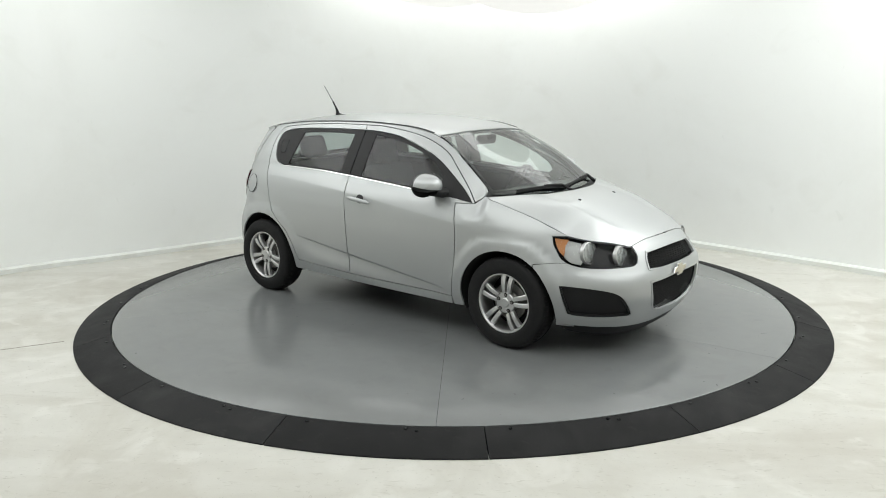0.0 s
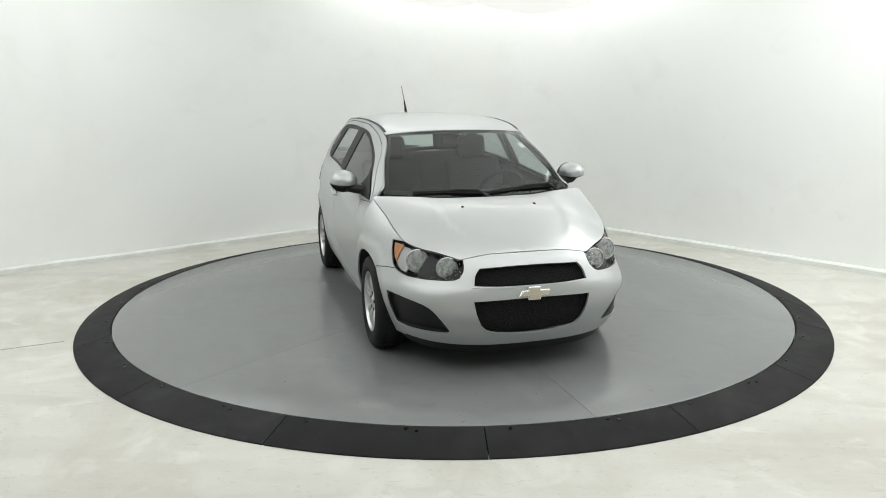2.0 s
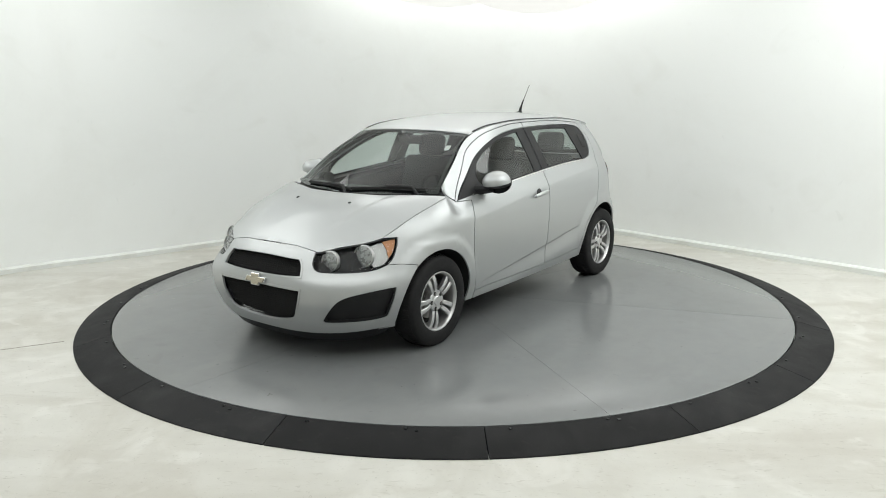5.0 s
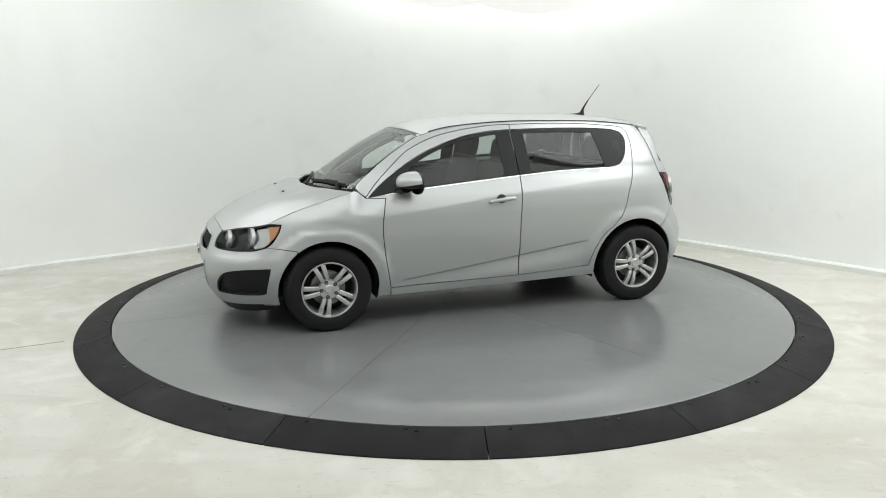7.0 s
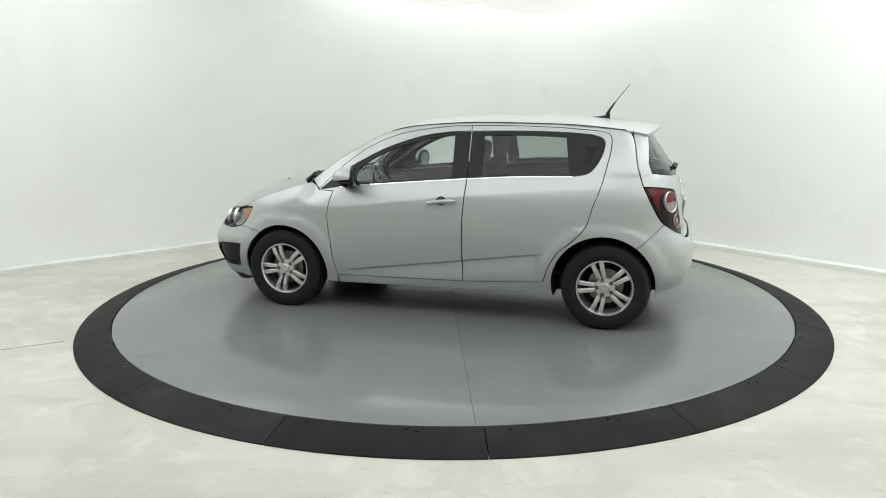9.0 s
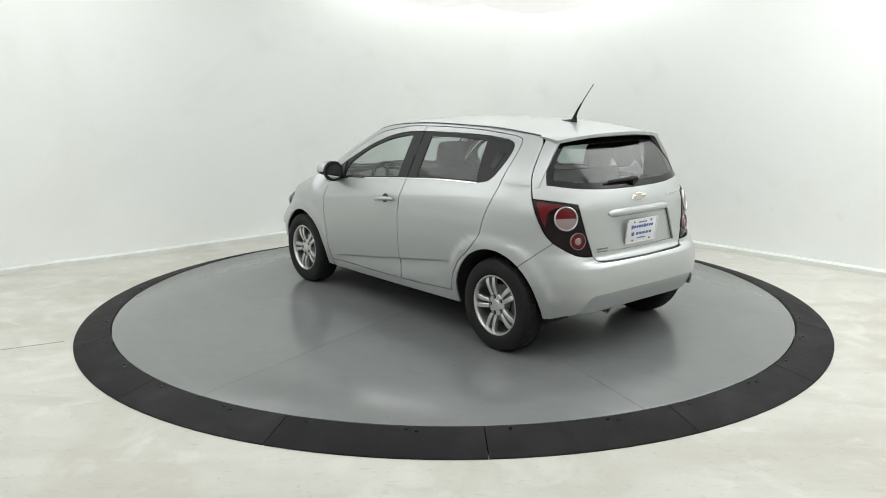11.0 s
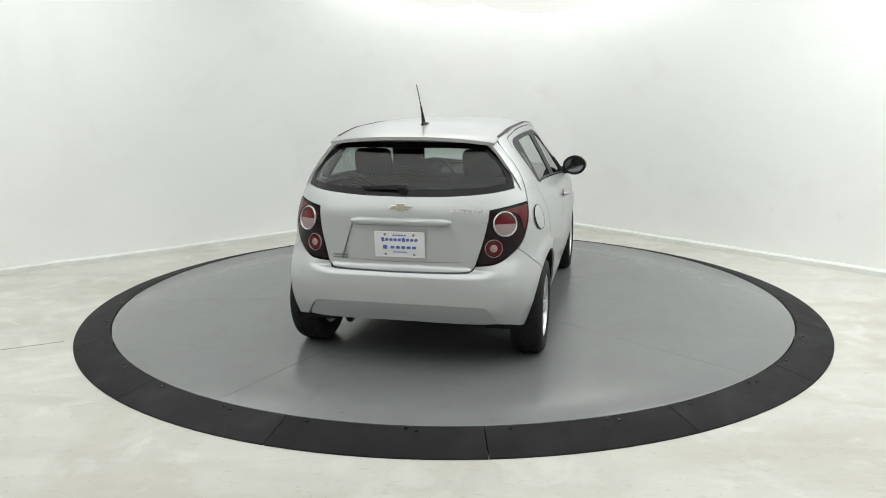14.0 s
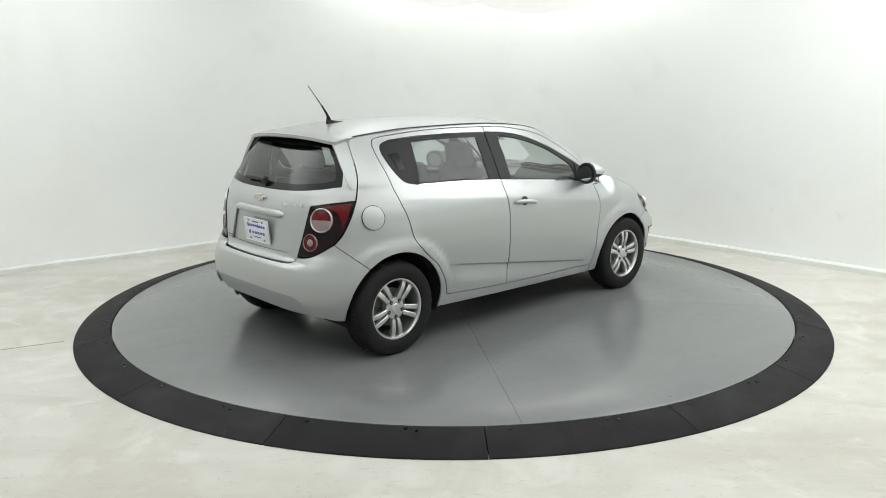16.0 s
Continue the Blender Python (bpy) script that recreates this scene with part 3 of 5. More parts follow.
def side_panels(car, flip):
    # body side: pillar, roof rail, rear quarter and sill in one pressing
    rail = [kx(x, rail_z(x) - 0.002) for x in (1.03, 0.85, 0.65, 0.45, 0.2, -0.05, -0.3, -0.6, -0.9, -1.2, -1.36)]
    body = loop(rail, [rail[-1], kx(-1.405, 1.37), kx(-1.44, 1.22), kx(-1.472, 1.10), kx(-1.495, 1.035)],
                [kx(-1.495, 1.035), kx(-1.538, 0.95), kx(-1.60, 0.83), kx(-1.648, 0.765)],
                [kx(-1.648, 0.765), kx(-1.58, 0.70), kx(-1.475, 0.608)], arch_run(1, 128, -8),
                [kx(-0.882, 0.246), kx(0.0, 0.230), kx(0.80, 0.220)], [kx(0.80, 0.220), kx(0.806, 0.283)],
                [kx(0.806, 0.283), kx(0.3, 0.289), kx(-0.3, 0.300), kx(-0.819, 0.327)], [kx(*p) for p in DOOR_REAR[::-1]],
                [kx(*p) for p in SEAM_TOP_R[::-1]], [kx(*p) for p in SEAM_TOP[::-1]], [kx(0.965, 0.955), kx(1.01, 0.99), kx(1.03, rail_z(1.03) - 0.002)])
    side = panel("body_side", skin, body, PAINT, car, flip=flip, extra=CREASE)
    if flip:
        bm = bmesh.new()
        lathe(bm, [(0.0005, 0.002), (0.070, 0.002), (0.076, 0.0)], seg=32)
        p, q = Vector(skin(*kx(-1.415, 0.925))), Vector(skin(*kx(-1.365, 0.925)))
        u = Vector(skin(*kx(-1.415, 0.97))) - p
        n = (q - p).cross(u).normalized() * -1
        n = n if n.y > 0 else -n
        m = Matrix.Translation(p + n * 0.002) @ n.to_track_quat("Z", "Y").to_matrix().to_4x4()
        for v in bm.verts:
            v.co = m @ v.co
            v.co.y *= -1
        part("fuel_flap", bm, PAINT, side, "round silver fuel filler flap")
        bm = bmesh.new()
        lathe(bm, [(0.076, 0.0004), (0.0795, 0.0004), (0.0795, -0.004), (0.076, -0.004)], seg=32, closed=True)
        for v in bm.verts:
            v.co = m @ v.co
            v.co.y *= -1
        part("flap_gap", bm, CAVITY, side)
    # front wing
    top = [kx(x, hood_edge(x) - 0.001) for x in (1.045, 1.15, 1.3, 1.45, 1.58, 1.66)]
    wing = loop(top, [top[-1], kx(1.57, 0.786)], LAMP_BACK, [LAMP_BACK[-1], kx(1.6, 0.622), kx(1.482, 0.605)], arch_run(0, 52, 190),
                [kx(0.898, 0.222), kx(0.812, 0.221)], [kx(0.812, 0.221), kx(0.806, 0.283)], door_front_edge(), [kx(0.83, 0.945), kx(0.965, 0.945)], [kx(0.965, 0.945), kx(1.01, 0.985), kx(1.045, hood_edge(1.045) - 0.001)])
    panel("front_fender", skin, wing, PAINT, car, flip=flip)
    # doors
    fd = loop(door_front_edge(), [kx(0.83, 0.945), kx(0.965, 0.945)], [kx(*p) for p in SEAM_TOP], [kx(*p) for p in B_LINE], [kx(-0.213, 0.297), kx(0.3, 0.289), kx(0.806, 0.283)])
    rd = loop([kx(*p) for p in SEAM_TOP_R], [kx(*p) for p in DOOR_REAR], [kx(-0.819, 0.327), kx(-0.5, 0.308), kx(-0.213, 0.297)], [kx(*p) for p in B_LINE[::-1]])
    for name, out, dlo, pane in (("front_door", fd, DLO_F, PANE_F), ("rear_door", rd, DLO_R, PANE_R)):
        d = panel(name, skin, out, PAINT, car, holes=[on_flank(dlo)], gap=0.0038, flip=flip, extra=CREASE)
        panel("window_surround", skin, on_flank(dlo), BLACK, d, "satin black window surround", holes=[on_flank(pane)], gap=0.001, off=-0.004, flip=flip)
        panel("window_pane", skin, on_flank(pane), GLASS if name == "front_door" else PRIVACY, d, "tinted side window glass", gap=-0.002, off=-0.009, thick=0, flip=flip)
        lo = dlo[2]
        panel("belt_trim", skin, on_flank([lo, [lo[-1], (lo[-1][0], lo[-1][1] - 0.0065)], [(x, z - 0.0065) for x, z in lo[::-1]], [(lo[0][0], lo[0][1] - 0.0065), lo[0]]]), CHROME, d, "thin bright belt moulding", gap=0, off=0.003, thick=0.006, flip=flip)
        if name == "front_door":
            handle(d, flip)
            wing_mirror(d, flip)
        else:
            cup = loop([kx(-1.085, 1.305), kx(-1.165, 1.300)], [kx(-1.165, 1.300), kx(-1.125, 1.195)], [kx(-1.125, 1.195), kx(-1.075, 1.200)], [kx(-1.075, 1.200), kx(-1.085, 1.305)])
            panel("door_handle", skin, cup, GLOSSBLACK, d, "black handle hidden in the window corner", gap=0, off=-0.002, thick=0.006, flip=flip)


def surface_frame(x, z, flip):
    p, q, u = (Vector(skin(*kx(*k))) for k in ((x, z), (x + 0.01, z), (x, z + 0.01)))
    ex = (q - p).normalized()
    n = (u - p).cross(ex).normalized()
    if n.y < 0:
        n = -n
    ez = ex.cross(n)
    m = Matrix((ex, n, ez)).transposed().to_4x4()
    m.translation = p
    return m


def place(bm, m, flip):
    for v in bm.verts:
        v.co = m @ v.co
        if flip:
            v.co.y *= -1
    return bm


def handle(door, flip):
    m = surface_frame(-0.055, 0.893, flip) @ pose(0, 0, 0, 0, 6)
    # flat dark disc painting the shade of the recess behind the handle
    bm = bmesh.new()
    lathe(bm, [(0.0005, 0.002), (0.024, 0.002), (0.034, 0.0015)], pose(0, 0, 0.010, -90) , seg=24)
    for v in bm.verts:
        v.co.x *= 1.15
    part("handle_cup_shade", place(bm, m, flip), GREYPLASTIC, door)
    bm = bmesh.new()
    pts = [(-0.105, 0.012, -0.004), (-0.095, 0.026, 0), (-0.06, 0.036, 0.002), (0, 0.040, 0.003), (0.06, 0.036, 0.002), (0.095, 0.026, 0), (0.105, 0.012, -0.004)]
    tube(bm, pts, [0.010, 0.0135, 0.015, 0.0155, 0.015, 0.0135, 0.010], 12)
    part("door_handle", place(bm, m, flip), PAINT, door, "silver painted pull handle")


def wing_mirror(door, flip):
    foot = loop([kx(0.95, 0.950), kx(0.82, 1.050), kx(0.70, 1.125)], [kx(0.70, 1.125), kx(0.64, 1.0)], [kx(0.64, 1.0), kx(0.95, 0.950)])
    panel("mirror_foot", skin, foot, BLACK, door, "black mirror base", gap=0, off=0.006, thick=0.02, flip=flip)

    def shell(bm, z0, z1, cut=None):
        rings = []
        n = 20
        for i in range(9):
            t = i / 8
            # egg-shaped housing, blunt to the rear
            xx = 0.165 * (1 - t) - 0.055
            k = math.sqrt(max(0.0, 1 - (1 - t) ** 2.4))
            rings.append([bm.verts.new((xx, 0.098 * k * math.cos(2 * math.pi * j / n), 0.080 * k * math.sin(2 * math.pi * j / n) + 0.012 * (1 - t))) for j in range(n)] if k > 0.01 else [bm.verts.new((xx, 0, 0.012))])
        for p, q in zip(rings, rings[1:]):
            for j in range(n):
                a = [p[0]] if len(p) == 1 else [p[j], p[(j + 1) % n]]
                bm.faces.new(a + [q[(j + 1) % n], q[j]])
        bm.faces.new(rings[-1])
        return bm
    m = pose(0.668, 0.905, 1.056, 4, 0, 12) @ Matrix.Scale(1.04, 4)
    bm = bmesh.new()
    shell(bm, 0, 0)
    geom = bm.verts[:] + bm.edges[:] + bm.faces[:]
    low = bm.copy()
    bmesh.ops.bisect_plane(bm, geom=geom, plane_co=(0, 0, -0.006), plane_no=(0.10, 0, 1), clear_inner=True)
    bmesh.ops.bisect_plane(low, geom=low.verts[:] + low.edges[:] + low.faces[:], plane_co=(0, 0, -0.006), plane_no=(0.10, 0, 1), clear_outer=True)
    bmesh.ops.bisect_plane(bm, geom=bm.verts[:] + bm.edges[:] + bm.faces[:], plane_co=(-0.036, 0, 0), plane_no=(1, 0, 0), clear_inner=True)
    rim = bmesh.new()
    shell(rim, 0, 0)
    bmesh.ops.bisect_plane(rim, geom=rim.verts[:] + rim.edges[:] + rim.faces[:], plane_co=(-0.036, 0, 0), plane_no=(1, 0, 0), clear_outer=True)
    part("mirror_rim", place(rim, m, flip), BLACK, door, "black rear rim of the mirror", 40)
    hood = part("mirror_cap", place(bm, m, flip), PAINT, door, "silver painted mirror cap", 40)
    for v in low.verts:
        v.co.y *= 0.985
        v.co.z = v.co.z if v.co.z > -0.006 else -0.006 + (v.co.z + 0.006) * 0.5
    part("mirror_base", place(low, m, flip), BLACK, door, "black lower half of the mirror", 40)
    bm = bmesh.new()
    tube(bm, [(0.715, 0.70, 1.005), (0.71, 0.77, 0.998), (0.70, 0.84, 1.012), (0.695, 0.88, 1.025)], [0.060, 0.050, 0.042, 0.044], 12)
    for v in bm.verts:
        v.co.z = 1.005 + (v.co.z - 1.005) * 0.75
        if flip:
            v.co.y *= -1
    part("mirror_arm", bm, BLACK, door)
    bm = bmesh.new()
    cyl(bm, 1, 0.004, pose(-0.058, 0, 0, 0, 90), 24)
    for v in bm.verts:
        v.co.y *= 0.080
        v.co.z = v.co.z * 0.058
    part("mirror_glass", place(bm, m, flip), MIRROR, door, "oval mirror glass")


def front_end(car):
    # bonnet
    edge = []
    for i in range(1, 90):
        s = 0.004 + i / 90
        e = 0.8
        for _ in range(40):
            e += 0.5 * (hood_edge(skin(s, e)[0]) - e)
        p = skin(s, e)
        if p[0] < 1.06:
            break
        edge.append((p[0], p[1]))
    nose = edge[0][0] + 0.002
    cowl = [(edge[-1][0], edge[-1][1]), (1.19, 0.52), (1.285, 0.26), (1.315, 0.0)]
    half = edge
    outline = loop([(nose, 0.0)] + half, cowl, [(x, -y) for x, y in cowl[::-1]], [(x, -y) for x, y in half[::-1]] + [(nose, 0.0)], n=3)
    hood = panel("hood", hood_skin, outline, PAINT, car, "", gap=0.002, step=0.03)
    for y in (-0.251, 0.251):
        bm = bmesh.new()
        p = Vector(hood_skin(1.486, y))
        box(bm, (0.022, 0.016, 0.012), pose(*p, 0, 12, 0), 0.004)
        part("washer_nozzle", bm, BLACK, hood)
    # bumper
    def up(y, d=0.0):
        e = 0.74
        for _ in range(40):
            e += 0.5 * (hood_edge(skin(kf(y, e)[0], e)[0]) - e)
        return kf(y, e - d)
    top = [up(y, 0.0008) for y in (0.0, 0.12, 0.22, 0.28, 0.31, 0.335, 0.355, 0.375, 0.395)]
    lamp_in = [top[-1], kf(0.408, 0.655), kf(0.436, 0.618)]
    lamp_low = [kf(0.436, 0.618), kf(0.485, 0.604), kf(0.62, 0.600), kf(0.70, 0.603), kx(1.74, 0.612), LAMP_BACK[-1]]
    seam = [LAMP_BACK[-1], kx(1.6, 0.622), kx(1.482, 0.605)]
    lamp_top = [top[-1], up(0.43, 0.003), up(0.48, 0.004), up(0.545, 0.004), up(0.62, 0.004), kx(1.665, 0.780), kx(1.57, 0.786)]
    arch = arch_run(0, 51, -16)
    low = [arch[-1], kx(1.72, 0.204), kf(0.72, 0.214), kf(0.46, 0.198), kf(0.2, 0.188), (0.0, 0.185)]
    right = [mirror_run(r) for r in (low, arch, seam, lamp_low, lamp_in, top)]
    out = loop(top, lamp_in, lamp_low, seam, arch, low, *right)
    ug = [[kf(-0.315, 0.668), kf(-0.15, 0.676), (0, 0.678), kf(0.15, 0.676), kf(0.315, 0.668)], [kf(0.315, 0.668), kf(0.345, 0.63), kf(0.36, 0.575)], [kf(0.36, 0.575), kf(0.2, 0.568), (0, 0.566), kf(-0.2, 0.568), kf(-0.36, 0.575)], [kf(-0.36, 0.575), kf(-0.345, 0.63), kf(-0.315, 0.668)]]
    lg = [[kf(-0.37, 0.488), (0, 0.492), kf(0.37, 0.488)], [kf(0.37, 0.488), kf(0.352, 0.41), kf(0.318, 0.33)], [kf(0.318, 0.33), kf(0.27, 0.292), kf(0.15, 0.268), (0, 0.260), kf(-0.15, 0.268), kf(-0.27, 0.292), kf(-0.318, 0.33)], [kf(-0.318, 0.33), kf(-0.352, 0.41), kf(-0.37, 0.488)]]
    fog = [[kx(1.665, 0.486), kf(0.74, 0.480), kf(0.665, 0.462), kf(0.608, 0.432), kf(0.555, 0.372), kf(0.498, 0.297)], [kf(0.498, 0.297), kf(0.508, 0.285)], [kf(0.508, 0.285), kf(0.60, 0.284), kf(0.69, 0.284), kx(1.74, 0.288), kx(1.70, 0.296)], [kx(1.70, 0.296), kx(1.685, 0.39), kx(1.665, 0.486)]]
    ugl, lgl, fogl = loop(*ug), loop(*lg), loop(*fog)
    fogr = [np.array((-p[0], p[1])) for p in fogl]
    bumper = panel("front_bumper", skin, out, PAINT, car, holes=[ugl, lgl, fogl, fogr], step=0.03, gap=0.0015)
    for nm, lp in (("upper_grille", ugl), ("lower_grille", lgl)):
        ring = panel("grille_frame", skin, shrink(lp, skin, -0.012), PAINT, bumper, "thin bright grille surround", holes=[lp], gap=0, off=0.004, thick=0.014)
        panel(nm, skin, lp, CAVITY, bumper, "black grille opening", gap=0, off=-0.05, thick=0)
        mesh_grille(nm, lp, bumper)
    for fl in (False, True):
        f = panel("fog_recess", skin, fogl, BLACK, bumper, "black fog lamp blank", gap=0.0, off=-0.022, thick=0, flip=fl)
        panel("fog_bezel", skin, fogl, BLACK, bumper, holes=[shrink(fogl, skin, 0.012)], gap=0, off=-0.004, thick=0.02, flip=fl)
    # black lip under the bumper
    lip = loop([kx(1.64, 0.206), kf(0.72, 0.216), kf(0.46, 0.200), kf(0.2, 0.190), (0.0, 0.187)], [(0.0, 0.187), (0.0, 0.118)], [(0.0, 0.118), kf(0.46, 0.125), kf(0.66, 0.150), kx(1.64, 0.175)])
    for fl in (False, True):
        panel("lower_lip", skin, lip, BLACK, car, "black air dam under the bumper", gap=0, off=-0.010, thick=0.02, flip=fl)
    badge(bumper, Vector(skin(0, 0.520)) + Vector((0.006, 0, 0)), Vector((1, 0, 0.05)), 0.205, 0.080)
    # lamps
    lampo = loop(lamp_top, LAMP_BACK, lamp_low[::-1], lamp_in[::-1])
    for fl in (False, True):
        h = tagged(new("headlight"), "twin round headlight in a black housing with amber corner")
        h.parent = car
        sg = -1 if fl else 1
        panel("housing", skin, lampo, GLOSSBLACK, h, gap=0.002, off=-0.045, thick=0, flip=fl)
        panel("bezel", skin, lampo, GLOSSBLACK, h, holes=[shrink(lampo, skin, 0.009)], gap=0.002, off=-0.003, thick=0.04, flip=fl)
        cor = loop([kx(1.60, 0.766), kx(1.68, 0.760), kx(1.735, 0.748)], [kx(1.735, 0.748), kx(1.775, 0.68), kx(1.765, 0.622)], [kx(1.765, 0.622), kx(1.70, 0.638), kx(1.64, 0.69), kx(1.60, 0.766)])
        panel("side_reflector", skin, cor, REFLECTOR, h, "bright side reflector", gap=0.0, off=-0.014, thick=0.01, flip=fl)
        amb = loop([kx(1.585, 0.776), kx(1.665, 0.768)], [kx(1.665, 0.768), kx(1.655, 0.72), kx(1.66, 0.668)], [kx(1.66, 0.668), kx(1.625, 0.70), kx(1.585, 0.776)])
        panel("amber_corner", skin, amb, AMBER, h, "amber corner reflector", gap=0.0, off=-0.009, thick=0.004, flip=fl)
        for (yy, zz, rr) in ((0.637, 0.690, 0.072), (0.487, 0.666, 0.066)):
            p = Vector(skin(*kf(yy, zz)))
            ax = Vector((0.97, 0.14, 0.14)).normalized() if yy > 0.6 else Vector((0.98, 0.08, 0.14)).normalized()
            m = Matrix.Translation(p - ax * 0.030) @ ax.to_track_quat("Z", "Y").to_matrix().to_4x4()
            bm = bmesh.new()
            lathe(bm, [(rr * 0.90, -0.012), (rr * 0.90, 0.0), (rr * 0.94, 0.006), (rr, 0.004), (rr, -0.02)], seg=40)
            lamp = part("lamp_ring", place(bm, m, fl), ALLOY, h, "bright ring round the lamp")
            bm = bmesh.new()
            lathe(bm, [(0.003, -0.055), (0.012, -0.056), (rr * 0.45, -0.048), (rr * 0.72, -0.028), (rr * 0.86, -0.004)], seg=40)
            part("reflector", place(bm, m, fl), REFLECTOR, lamp)
            bm = bmesh.new()
            lathe(bm, [(0.0005, -0.018), (rr * 0.2, -0.019), (rr * 0.24, -0.028), (rr * 0.2, -0.04)], seg=24)
            part("bulb_shield", place(bm, m, fl), ALLOY, lamp)
            bm = bmesh.new()
            lathe(bm, [(0.0005, 0.008), (rr * 0.3, 0.0074), (rr * 0.6, 0.005), (rr * 0.91, -0.001)], seg=32)
            part("lens", place(bm, m, fl), FLUTED, lamp, "fluted lamp glass")
        panel("cover_lens", skin, lampo, CLEAR, h, "clear lamp cover", gap=0.004, off=0.0, thick=0, flip=fl)


def mesh_grille(name, lp, parent):
    """Staggered bars of a honeycomb grille."""
    pa = np.array(lp)
    z0, z1 = pa[:, 1].min(), pa[:, 1].max()
    bm = bmesh.new()
    rows = 9 if name == "upper_grille" else 17
    dz = (z1 - z0) / rows
    for r in range(rows + 1):
        z = z0 + r * dz
        pts = []
        for i in range(-96, 97):
            y = i * 0.004
            zz = z + (0.30 * dz if (i // 2 + r) % 2 else -0.30 * dz)
            q = kf(y, min(z1, max(z0, zz))) if abs(y) > 1e-4 else (0.0, zz)
            if inside(np.array(q), pa):
                p = Vector(skin(*q))
                pts.append(p - Vector((0.022, 0, 0)))
            else:
                if len(pts) > 2:
                    tube(bm, pts, 0.0021, 4)
                pts = []
        if len(pts) > 2:
            tube(bm, pts, 0.0021, 4)
    if len(bm.verts):
        part("grille_mesh", bm, BLACK, parent, "black honeycomb grille mesh")
    else:
        bm.free()


def badge(parent, at, way, w, h):
    """A slanted cross-shaped emblem."""
    m = Matrix.Translation(at) @ way.to_track_quat("Z", "Y").to_matrix().to_4x4()
    m = m @ pose(0, 0, 0, 0, 0, 0)
    for grow, mat, th, nm in ((1.0, CHROME, 0.010, "badge_rim"), (0.84, GOLD, 0.014, "badge")):
        bm = bmesh.new()
        a, b, c, sl = w / 2 * (0.5 + grow / 2), w * 0.16 + 0.004 * (grow - 0.84) * 10, h / 2 * (0.3 + 0.7 * grow), h * 0.28
        e = h * 0.24 * grow
        P = [(-a, -e), (-b - sl * 0.2, -e), (-b, -c), (b, -c), (b + sl * 0.2, -e), (a - sl, -e), (a, e), (b, e), (b, c), (-b, c), (-b, e), (-a + sl, e)]
        vs = [bm.verts.new((x, y, 0)) for x, y in P]
        f = bm.faces.new(vs)
        r = bmesh.ops.extrude_face_region(bm, geom=[f])
        bmesh.ops.translate(bm, verts=[v for v in r["geom"] if isinstance(v, bmesh.types.BMVert)], vec=(0, 0, th))
        bmesh.ops.bevel(bm, geom=[ed for ed in bm.edges], offset=0.002, segments=1, affect="EDGES")
        for v in bm.verts:
            v.co = m @ v.co
        part(nm, bm, mat, parent, "bright cross-shaped emblem rim" if nm == "badge_rim" else "gold cross-shaped emblem")


